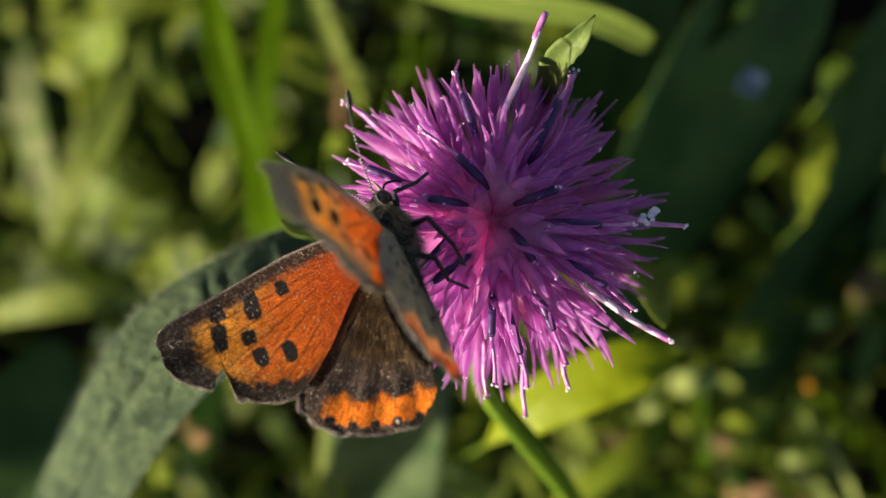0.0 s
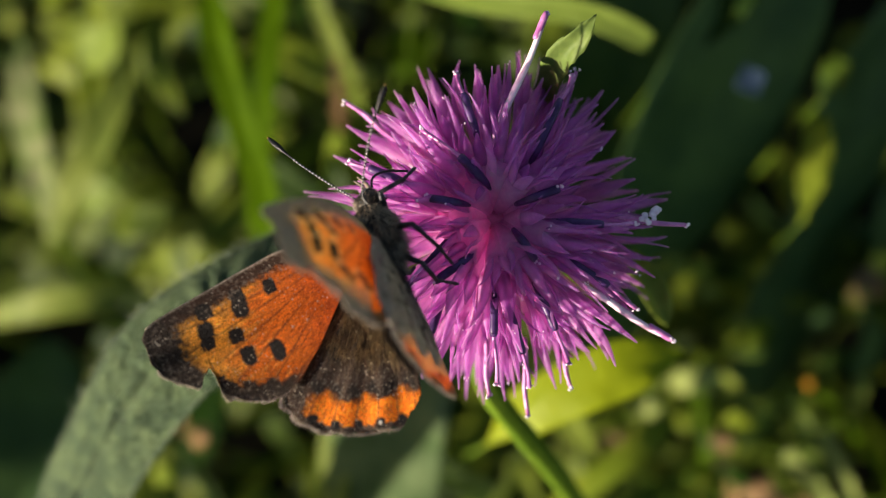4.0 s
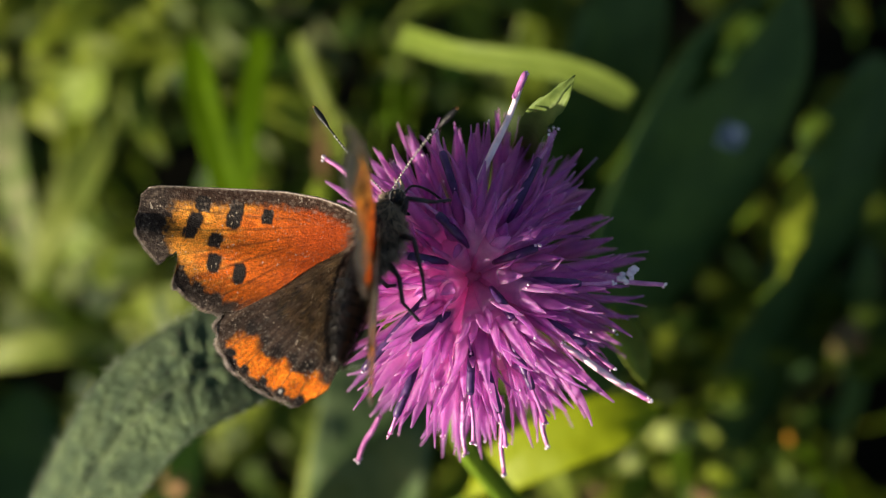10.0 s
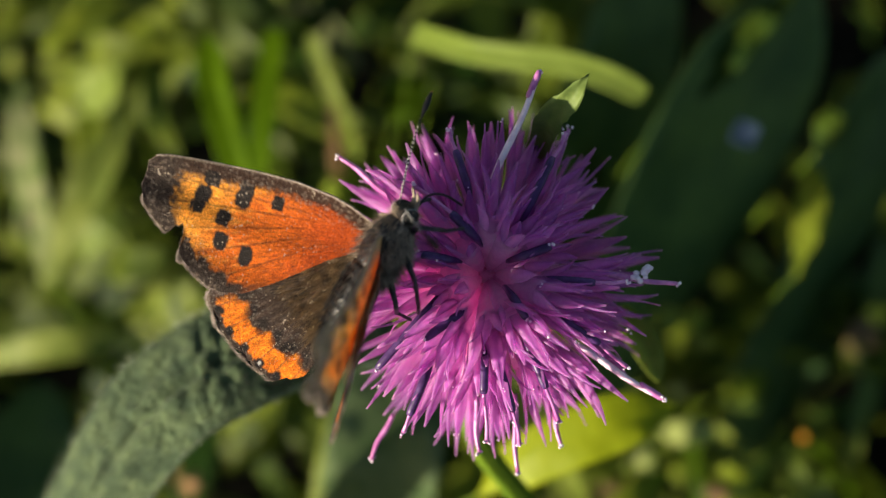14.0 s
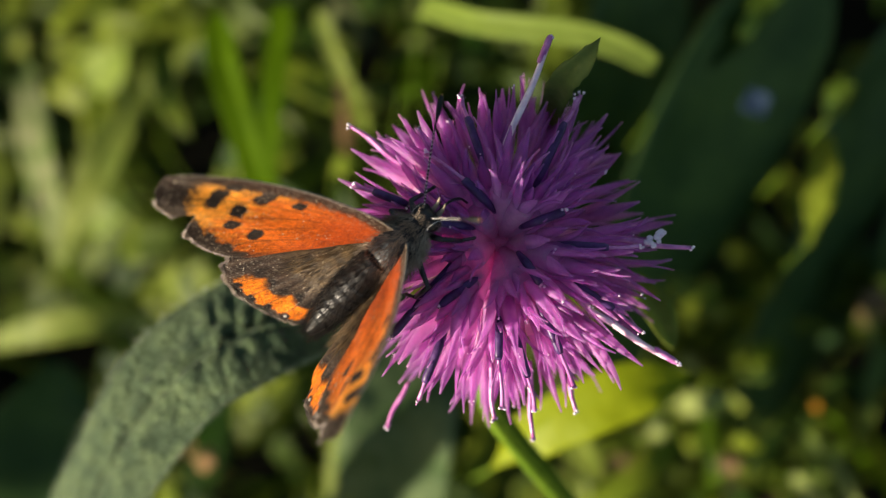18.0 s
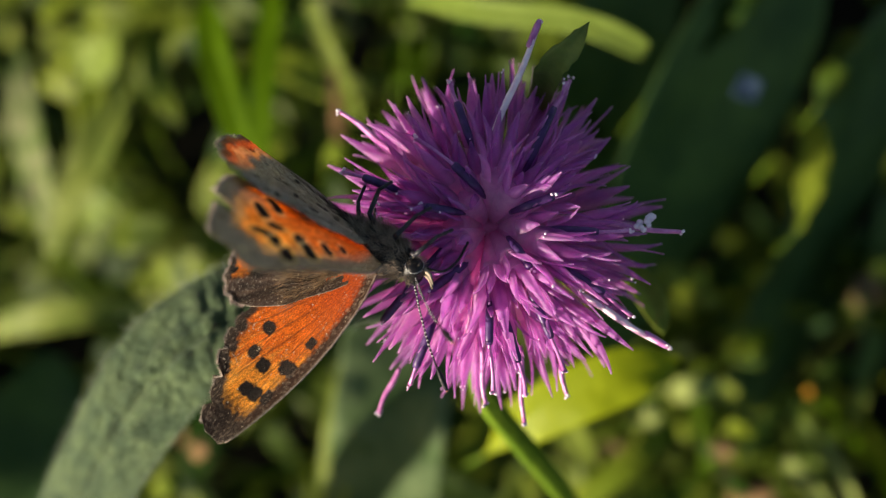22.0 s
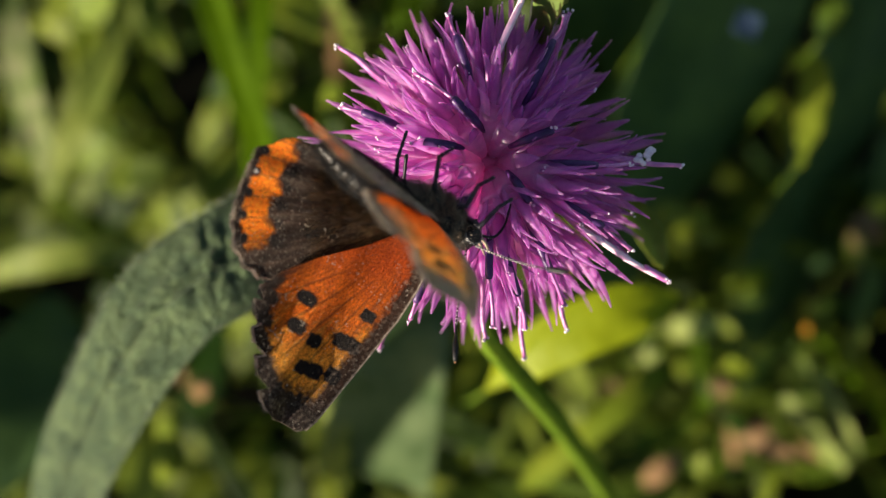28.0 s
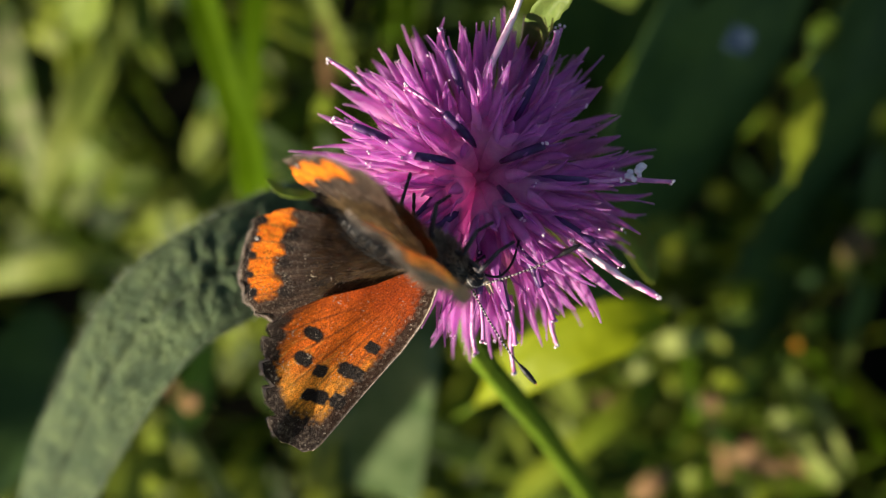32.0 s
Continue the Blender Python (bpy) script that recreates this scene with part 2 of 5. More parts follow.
def wing_material(name):
    """Scales on a wing: the colour pattern is stored on the mesh; grain, streaks along the veins and sheen are added here."""
    m, t, b, out = material(name)
    a = t.nodes.new("ShaderNodeAttribute")
    a.attribute_name = "scales"
    ray = t.nodes.new("ShaderNodeAttribute")
    ray.attribute_name = "ray"
    streak = node(t, "ShaderNodeTexNoise", Scale=5.5, Detail=4.0, Roughness=0.7)
    t.links.new(ray.outputs["Vector"], streak.inputs["Vector"])
    grain = noise_of(t, 9000.0, 2.0, 0.7)
    wear = noise_of(t, 900.0, 3.0)
    col = mixed(t, 0.8, a.outputs["Color"], ramp(t, grain, ((0.32, (0.42, 0.34, 0.28)), (0.5, (1.05, 1.05, 1.05)), (0.66, (1.5, 1.7, 2.0)))), "MULTIPLY")
    col = mixed(t, 0.8, col, ramp(t, streak.outputs["Fac"], ((0.34, (0.5, 0.46, 0.45)), (0.52, (1, 1, 1)), (0.7, (1.5, 1.48, 1.4)))), "MULTIPLY")
    col = mixed(t, 0.5, col, ramp(t, wear, ((0.35, (0.75, 0.72, 0.7)), (0.65, (1.15, 1.17, 1.2)))), "MULTIPLY")
    chips = noise_of(t, 5200.0, 2.0, 0.6)
    patch = t.nodes.new("ShaderNodeMath")
    patch.operation = "MULTIPLY_ADD"
    patch.inputs[1].default_value = 0.45
    t.links.new(noise_of(t, 700.0, 2.0), patch.inputs[0])
    t.links.new(chips, patch.inputs[2])
    col = mixed(t, ramp(t, patch.outputs[0], ((0.90, (0, 0, 0)), (0.96, (0.8, 0.8, 0.8)))), col, (0.56, 0.47, 0.38))
    t.links.new(col, b.inputs["Base Color"])
    b.inputs["Roughness"].default_value = 0.5
    b.inputs["Specular IOR Level"].default_value = 0.14
    b.inputs["Sheen Weight"].default_value = 0.08
    b.inputs["Sheen Roughness"].default_value = 0.4
    b.inputs["Sheen Tint"].default_value = (1.0, 0.86, 0.74, 1)
    high = t.nodes.new("ShaderNodeMath")
    high.operation = "MULTIPLY_ADD"
    high.inputs[1].default_value = 0.7
    t.links.new(streak.outputs["Fac"], high.inputs[0])
    t.links.new(grain, high.inputs[2])
    bumped(t, b, high.outputs[0], 0.9, 0.00012)
    translucent(t, b, out, mixed(t, 1.0, col, (1.25, 1.5, 1.0), "MULTIPLY"), 0.4)
    return m


WING = wing_material("wing_scales")


# ---- mesh helpers ----
BASE = {}


def mesh_of(name, verts, faces, mat, smooth=True):
    me = bpy.data.meshes.new(name)
    me.from_pydata([tuple(v) for v in verts], [], [tuple(f) for f in faces])
    me.materials.append(mat)
    if smooth:
        me.polygons.foreach_set("use_smooth", [True] * len(me.polygons))
    me.update()
    return me


def thing(name, base, label, category, group="", kind=""):
    """An empty at the thing's base, given in the flower's frame."""
    ob = new(name)
    ob.location = spot(*base)
    ob.empty_display_size = 0.002
    BASE[ob.name] = spot(*base)
    return tagged(ob, label, category, group, kind)


def part(name, verts, faces, mat, parent, label="", smooth=True):
    """One mesh under a thing; verts in the flower's frame, millimetres."""
    origin = BASE[parent.name]
    ob = new(name, mesh_of(name, [spot(*v) - origin for v in verts], faces, mat, smooth))
    ob.parent = parent
    BASE[ob.name] = origin
    return tagged(ob, label)


def limb(name, verts, faces, mat, parent, label="", smooth=True):
    """One mesh under a thing; verts in the thing's own frame, millimetres."""
    ob = new(name, mesh_of(name, [Vector(v) * MM for v in verts], faces, mat, smooth))
    ob.parent = parent
    return tagged(ob, label)


def spline(points, n):
    """n+1 points along a smooth curve through the given ones."""
    p = [Vector(a) for a in points]
    p = [p[0] * 2 - p[1]] + p + [p[-1] * 2 - p[-2]]
    out = []
    spans = len(p) - 3
    for i in range(n + 1):
        u = i / n * spans
        k = min(int(u), spans - 1)
        f = u - k
        a, b, c, d = p[k:k + 4]
        out.append(0.5 * ((2 * b) + (c - a) * f + (2 * a - 5 * b + 4 * c - d) * f * f + (3 * b - a - 3 * c + d) * f ** 3))
    return out


def tube(points, radii, sides=8, caps=True, ribs=0.0):
    """Verts and faces of a round tube along points; ribs: depth of six grooves, as a share of the radius."""
    verts, faces = [], []
    n = len(points)
    last = None
    for i, p in enumerate(points):
        d = (Vector(points[min(i + 1, n - 1)]) - Vector(points[max(i - 1, 0)])).normalized()
        if last is None:
            last = d.orthogonal().normalized()
        last = (last - d * last.dot(d)).normalized()
        e = d.cross(last)
        for k in range(sides):
            a = 2 * math.pi * k / sides
            verts.append(Vector(p) + (last * math.cos(a) + e * math.sin(a)) * radii[i] * (1 + ribs * math.cos(6 * a)))
    for i in range(n - 1):
        for k in range(sides):
            j = (k + 1) % sides
            faces.append((i * sides + k, i * sides + j, (i + 1) * sides + j, (i + 1) * sides + k))
    if caps:
        faces.append(tuple(range(sides))[::-1])
        faces.append(tuple((n - 1) * sides + k for k in range(sides)))
    return verts, faces


def ball(centre, rx, ry, rz, rings=8, sides=12):
    verts, faces = [], []
    for i in range(1, rings):
        a = math.pi * i / rings
        for k in range(sides):
            b = 2 * math.pi * k / sides
            verts.append(Vector(centre) + Vector((rx * math.cos(a), ry * math.sin(a) * math.cos(b), rz * math.sin(a) * math.sin(b))))
    for i in range(rings - 2):
        for k in range(sides):
            j = (k + 1) % sides
            faces.append((i * sides + k, i * sides + j, (i + 1) * sides + j, (i + 1) * sides + k))
    faces.append(tuple(range(sides))[::-1])
    faces.append(tuple((rings - 2) * sides + k for k in range(sides)))
    return verts, faces


def joined(*parts):
    verts, faces = [], []
    for v, f in parts:
        o = len(verts)
        verts += list(v)
        faces += [tuple(i + o for i in g) for g in f]
    return verts, faces


def blade(points, width, facing=(0, 0, 1), fold=0.15, profile=None, n=36, m=10, thick=0.12, wave=0.0, seed=0, tooth=0.0, groove=0.0, quilt=0.0):
    """A leaf with thickness along a curve: width in mm, profile(u) its share of the width from base to tip."""
    line = spline(points, n)
    profile = profile or (lambda u: math.sin(math.pi * min(1.0, 0.06 + 0.94 * u)) ** 0.6)
    up = Vector(facing).normalized()
    rows = []
    for i, p in enumerate(line):
        d = (line[min(i + 1, n)] - line[max(i - 1, 0)]).normalized()
        side = d.cross(up).normalized()
        nor = side.cross(d).normalized()
        u = i / n
        w = width * 0.5 * max(profile(u), 0.02)
        row = []
        for k in range(m + 1):
            s = 2 * k / m - 1
            edge = 1 + (tooth * abs(noise.noise((i * 0.9 + seed, s * 0.5, 3.0))) if abs(s) > 0.95 else 0)
            h = fold * w * (abs(s) ** 1.3) * 1.2 + wave * noise.noise((u * 7 + seed, s * 1.6, seed * 1.7)) * (0.3 + abs(s))
            h -= groove * math.exp(-(s / 0.09) ** 2)
            if quilt:
                swell = abs(math.sin(math.pi * (u * 19 - 1.3 * abs(s) + 0.5 * (s > 0) + 1.5 * noise.noise((u * 11, s * 2.2, 7.0))))) ** 0.6
                h += quilt * (1 - s * s) * swell * (0.7 + 0.6 * noise.noise((u * 40, s * 4, seed)))
            row.append((p + side * (s * w * edge) + nor * h, nor))
        rows.append(row)
    verts = [p for row in rows for p, _ in row] + [p - q * thick for row in rows for p, q in row]
    faces = []
    c, half = m + 1, (n + 1) * (m + 1)
    for i in range(n):
        for k in range(m):
            a = i * c + k
            faces.append((a, a + 1, a + c + 1, a + c))
            faces.append((half + a, half + a + c, half + a + c + 1, half + a + 1))
    for i in range(n):
        a, b = i * c, i * c + m
        faces.append((a, a + c, half + a + c, half + a))
        faces.append((b, half + b, half + b + c, b + c))
    for k in range(m):
        a, b = k, n * c + k
        faces.append((a, half + a, half + a + 1, a + 1))
        faces.append((b, b + 1, half + b + 1, half + b))
    return verts, faces


def hairs(roots, ways, length, width, rnd):
    verts, faces = [], []
    for p, w in zip(roots, ways):
        L = length * rnd.uniform(0.6, 1.3)
        w = (Vector(w) + Vector((rnd.uniform(-.35, .35), rnd.uniform(-.35, .35), rnd.uniform(-.35, .35)))).normalized()
        s = w.orthogonal().normalized() * width
        s2 = w.cross(s)
        p = Vector(p)
        o = len(verts)
        verts += [p + s, p - s * 0.5 + s2 * 0.9, p - s * 0.5 - s2 * 0.9, p + w * L]
        faces += [(o, o + 1, o + 3), (o + 1, o + 2, o + 3), (o + 2, o, o + 3)]
    return verts, faces


# ---- ground ----
def ground():
    verts, faces = [], []
    rings = [0.0, 0.05, 0.1, 0.15, 0.2, 0.3, 0.5, 0.9, 2, 5, 15, 60, 300, 1500]
    sides = 40
    for r in rings:
        for k in range(sides):
            a = 2 * math.pi * k / sides
            x, y = r * math.cos(a), 0.06 + r * math.sin(a)
            z = 0.006 * noise.noise((x * 14, y * 14, 1.0)) if r < 3 else 0.0
            verts.append((x, y, z))
    for i in range(len(rings) - 1):
        for k in range(sides):
            j = (k + 1) % sides
            faces.append((i * sides + k, i * sides + j, (i + 1) * sides + j, (i + 1) * sides + k))
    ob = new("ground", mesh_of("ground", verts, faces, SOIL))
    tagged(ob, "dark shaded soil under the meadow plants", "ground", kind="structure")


ground()


# ---- flower ----
HEART = Vector((3.46, 2.1, 0.0))


def floret_mesh(root, way, out_way, length, lobe, spread, seed, open_=True, throat=0.4):
    """Tube and five narrow lobes, from root along way, bending to out_way. Returns verts, faces and each vertex's share of the way."""
    rnd = random.Random(seed)
    n = 9
    line = []
    p = Vector(root)
    for i in range(n + 1):
        u = i / n
        line.append(p.copy())
        d = (Vector(way) * (1 - u) + Vector(out_way) * u).normalized()
        p = p + d * ((length - lobe) / n)
    radii = [0.34 + throat * (i / n) ** 1.1 * (1.0 if i < n - 1 else 0.9) for i in range(n + 1)]
    if not open_:
        radii = [0.30 + 0.34 * math.sin(math.pi * (0.05 + 0.82 * i / n)) for i in range(n + 1)]
    verts, faces = tube(line, radii, 8)
    share = [0.5 * (k // 8) / n for k in range(len(verts))]
    axis = (line[-1] - line[-2]).normalized()
    e1 = axis.orthogonal().normalized()
    e2 = axis.cross(e1)
    turn = rnd.random() * 6.28
    for k in range(5):
        a = turn + 2 * math.pi * k / 5 + rnd.uniform(-0.25, 0.25)
        rad = e1 * math.cos(a) + e2 * math.sin(a)
        tan = axis.cross(rad).normalized()
        ll = lobe * rnd.uniform(0.70, 1.22)
        sp = spread * rnd.uniform(0.3, 1.7)
        wide = rnd.uniform(0.32, 0.46) if open_ else 0.3
        curl = rnd.uniform(-0.5, 0.6)
        tw = rnd.uniform(-0.5, 0.5)
        o = len(verts)
        steps = 7
        q = line[-1] + rad * radii[-1] * 0.75 - axis * 0.25
        for i in range(steps + 1):
            u = i / steps
            ang = sp * (0.5 + 0.9 * u) + curl * u * u
            d = axis * math.cos(ang) + rad * math.sin(ang)
            nor = rad * math.cos(ang) - axis * math.sin(ang)
            ct, st = math.cos(tw * u), math.sin(tw * u)
            s1, n1 = tan * ct + nor * st, nor * ct - tan * st
            w = wide * (1.0 + 0.30 * math.sin(math.pi * min(1.0, u * 1.1)) - 0.82 * u ** 1.7)
            verts += [q - s1 * w, q - n1 * w * 0.38, q + s1 * w, q - n1 * w * 0.05 + n1 * 0.07]
            share += [0.45 + 0.55 * u] * 4
            q = q + d * (ll / steps)
        for i in range(steps):
            for c in range(4):
                j = (c + 1) % 4
                b = o + i * 4
                faces.append((b + c, b + j, b + 4 + j, b + 4 + c))
        faces.append((o + 3, o + 2, o + 1, o))
        e = o + steps * 4
        faces.append((e, e + 1, e + 2, e + 3))
    return verts, faces, share


def with_share(ob, share):
    at = ob.data.attributes.new("along", "FLOAT", "POINT")
    at.data.foreach_set("value", share)


def knapweed():
    rnd = random.Random(5)
    head = thing("knapweed_flower", (2.9, -9.6, -22.0), "purple knapweed flower head with narrow radiating florets", "flower")
    # green involucre, stem below
    rings, sides = 12, 20
    vs, fs = ball((0, 0, 0), 5.6, 4.6, 4.6, rings, sides)
    cup = [HEART + Vector((v.y - 0.6, v.z - 1.6, -12.5 + v.x)) for v in vs]
    part("involucre", cup, fs, BRACT, head, "green scaly base of the flower")
    for k in range(46):
        a = 2.4 * k
        h = (k / 46) * 8.0
        r = 4.7 * math.sin(math.pi * min(0.95, 0.25 + 0.6 * h / 8.0))
        c = HEART + Vector((math.cos(a) * r - 0.6, math.sin(a) * r - 1.6, -16.5 + h))
        w = Vector((math.cos(a), math.sin(a), 1.3)).normalized()
        pts = [c, c + w * 1.3, c + w * 2.4 + Vector((math.cos(a), math.sin(a), 0)) * 0.4]
        v, f = blade(pts, 1.5, (math.cos(a), math.sin(a), 0.2), 0.1, None, 5, 4, 0.1)
        part("bract", v, f, BRACT, head)
    v, f = ball((0, 0, 0), 0.7, 1.5, 1.5, 8, 16)
    part("heart", [HEART + Vector((p.y, p.z, p.x - 3.5)) for p in v], f, HEART_RED, head, "deep pink heart of the flower")
    # florets leaning out from the heart to the rim
    tips = []
    total = 112
    for k in range(total):
        u = (k + 0.5) / total
        az = 2.39996 * (k + 10) + rnd.uniform(-0.22, 0.22)
        th = radians(36 + 68 * u ** 0.9) + rnd.uniform(-0.16, 0.16)
        ca, sa = math.cos(az), math.sin(az)
        r0 = 0.45 + 1.7 * u
        root = HEART + Vector((ca * r0, sa * r0, -3.4 - 4.6 * u))
        way = Vector((ca * math.sin(th * 0.72), sa * math.sin(th * 0.72), math.cos(th * 0.72)))
        out_way = Vector((ca * math.sin(th) + rnd.uniform(-.12, .12), sa * math.sin(th) + rnd.uniform(-.12, .12), math.cos(th)))
        length = 6.6 + 3.9 * u ** 0.6 + rnd.uniform(-1.3, 1.3)
        if sa < -0.3:
            length += 1.0
        lobe = length * (0.46 + 0.04 * u + rnd.uniform(-0.05, 0.05))
        v, f, share = floret_mesh(root, way, out_way, length, lobe, 0.26, 100 + k, True, 0.74 - 0.40 * min(1.0, u * 1.6))
        with_share(part("floret", v, f, PETAL, head), share)
        tips.append(v[-1])
    # dark anther tubes lying over the lobes, some with the pink style pushed out beyond
    rods = ((-0.95, 2.6, -2.5, 4.1, -5.0, 5.9), (-2.2, -2.9, -4.3, -4.4, 0, 0), (-4.2, -2.6, -7.4, -6.4, 0, 0), (-0.15, -5.6, -0.2, -8.0, 0.1, -11.4), (-4.1, -6.9, -5.2, -9.6, -5.6, -10.8),
            (2.2, 1.2, 4.2, 1.9, 0, 0), (1.6, -1.4, 2.6, -2.9, 0, 0), (2.7, -4.6, 4.0, -7.6, 5.0, -10.0), (2.8, 4.6, 4.4, 8.0, 5.3, 9.8), (-2.6, 1.0, -4.6, 1.3, 0, 0),
            (4.6, -0.3, 7.2, -0.5, 9.6, -0.3), (1.0, -6.6, 1.8, -9.2, 2.3, -11.6), (-1.4, 6.0, -2.2, 8.4, -2.6, 9.8), (-6.6, 2.6, -8.6, 3.4, -10.0, 3.8), (5.0, -3.0, 7.6, -4.6, 9.6, -6.2))

    def over(x, y, rise):
        return HEART + Vector((x, y, 1.3 - 0.024 * (x * x + y * y) + rise))

    for x0, y0, x1, y1, x2, y2 in rods:
        a, c = over(x0, y0, -0.5), over(x1, y1, 0.35)
        line = spline([a - (c - a) * 0.4 - Vector((0, 0, 1.2)), a, (a + c) / 2 + Vector((0, 0, 0.12)), c], 14)
        v, f = tube(line, [0.17 + 0.13 * min(1, i / 6) if i < 14 else 0.22 for i in range(15)], 10, ribs=0.06)
        rod = part("anther_tube", v, f, ANTHER, head, "dark violet anther tube")
        tip = c
        if x2 or y2:
            tip = over(x2, y2, 0.5)
            line = spline([c - (tip - c).normalized() * 0.3, c, (c + tip) / 2 + Vector((rnd.uniform(-.15, .15), rnd.uniform(-.15, .15), 0.1)), tip], 12)
            v, f = tube(line, [0.17 - 0.05 * math.sin(math.pi * i / 12) for i in range(13)], 8)
            part("style", v, f, STYLE_TIP, rod, "pale pink style")
        v, f = joined(*[ball(tip + Vector((rnd.uniform(-.22, .22), rnd.uniform(-.22, .22), rnd.uniform(-.05, .25))), *[rnd.uniform(.06, .13)] * 3, 5, 7) for _ in range(5)])
        part("pollen", v, f, POLLEN, rod, "white pollen grains")
    grains = []
    for p in tips:
        if rnd.random() < 0.3:
            for _ in range(rnd.randrange(1, 4)):
                r = rnd.uniform(0.05, 0.11)
                grains.append(ball(Vector(p) + Vector((rnd.uniform(-.2, .2), rnd.uniform(-.2, .2), rnd.uniform(0, .15))), r, r, r, 4, 6))
    v, f = joined(*grains)
    part("pollen", v, f, POLLEN, head, "scattered white pollen grains")
    # long pale styles that stand out beyond the lobes
    styles = [(1.0, 8.0, -0.6, 3.4, 13.7, 0.4), (-8, 6.5, -5, -10.5, 8.4, -5), (8.9, 0.1, -2.4, 13.3, -0.5, -2.4),
              (8.0, -5.8, -3.0, 12.4, -8.5, -3.2), (2.3, -10.2, -5, 2.5, -14.1, -5.5), (5.1, -9.3, -5, 5.5, -12, -5),
              (-7.0, -11.2, -7.5, -8.1, -13.5, -8), (4.7, 8.4, -4, 5.9, 10.4, -4), (-0.5, -9.5, -4, -0.3, -12.6, -4.5)]
    for a, b, c, d, e, g in styles:
        p, q = HEART + Vector((a, b, c)), HEART + Vector((d, e, g))
        bow = (q - p).cross(Vector((0, 0, 1))).normalized() * 0.15
        line = spline([p - (q - p) * 0.45, p, (p + q) / 2 + bow, q], 12)
        bare = a in (1.0, 8.0)
        v, f = tube(line, [(0.25 if bare else 0.21) - 0.07 * abs(i - 5) / 7 for i in range(13)], 8)
        st = part("style", v, f, STYLE if bare else STYLE_TIP, head, "translucent white style" if bare else "pink style")
        if bare:
            way = (q - p).normalized()
            v, f = tube(spline([q - way * 1.9, q - way * 0.9, q + way * 0.1], 8), [0.19, 0.25, 0.22, 0.24, 0.25, 0.24, 0.25, 0.22, 0.16], 8)
            part("style_tip", v, f, STYLE_TIP, st, "magenta tip of the style")
        v, f = joined(*[ball(q + Vector((rnd.uniform(-.2, .2), rnd.uniform(-.2, .2), rnd.uniform(-.1, .2))), .115, .115, .115, 5, 7) for _ in range(4)])
        part("pollen", v, f, POLLEN, st)
    for a, b, c, sz in ((10.8, 0.3, -1.6, 0.30), (10.4, 0.0, -1.7, 0.26), (11.1, 0.5, -1.6, 0.24), (10.7, -0.2, -1.5, 0.2)):
        v, f = joined(*[ball(HEART + Vector((a + rnd.uniform(-.3, .3), b + rnd.uniform(-.2, .2), c)), sz, sz * 0.8, sz * 0.7, 5, 7) for _ in range(4)])
        part("pollen_clump", v, f, POLLEN, head, "white pollen grains")
    line = spline([(3.2, -2.5, -15.5), (3.0, -7.0, -17.0), (3.4, -11.1, -18.0), (7.4, -17.0, -26.0), (12.5, -24.2, -36.0), (20.5, -38.0, -60.0), (31.0, -62.0, -120.0), (46.0, -104.0, -252.0)], 70)
    v, f = tube(line, [0.92 + 0.04 * math.sin(i * 0.9) for i in range(71)], 24, ribs=0.09)
    part("stem", v, f, STEM, head, "slender ribbed green stem")
    v, f = blade([(7.1, 10.4, -7.0), (7.7, 12.7, -1.0), (8.9, 13.9, 1.0), (10.0, 15.4, 2.0)], 2.5, (-0.2, -0.35, 0.9), 0.45, lambda u: (1 - u ** 2) * (0.5 + 0.8 * u), 24, 8, 0.12, 0.2, 4, 0.35)
    part("stem_leaf", v, f, BRACT, head, "small folded green leaf with a pink tip")
    v, f = blade([(15.1, -0.4, -18.0), (16.8, -3.2, -17.0), (18.0, -6.3, -16.0)], 2.6, (0.2, 0.1, 1), 0.3, None, 16, 6, 0.12, 0.1, 8)
    part("stem_leaf", v, f, PALE, head, "small pale green leaf behind the florets")
    v, f = blade([(-7.3, 0.9, -14.0), (-9.8, 1.1, -12.0), (-11.5, 1.4, -12.0), (-12.7, 2.4, -12.0)], 0.8, (0.1, 0.4, 1), 0.2, None, 16, 4, 0.1)
    part("curled_bract", v, f, LIME, head, "curled yellow-green bract")
    return head


knapweed()


# ---- leaves round the flower ----
DOWNHILL = SLOPE.to_3x3().inverted() @ Vector((0, 0, -1))


LEAF_GROUPS = {"dock_leaf": "dock leaves in the shade", "clover_leaf": "clover leaves in the sward", "grass_blade": "grass blades round the flower", "plantain_leaf": "broad leaves of the sward",
               "sward_leaf": "low leaves of the sward", "dry_leaf": "withered leaves", "withered_leaf": "withered leaves", "dry_stalk": "withered stalks", "yellow_petal": "yellow petals"}


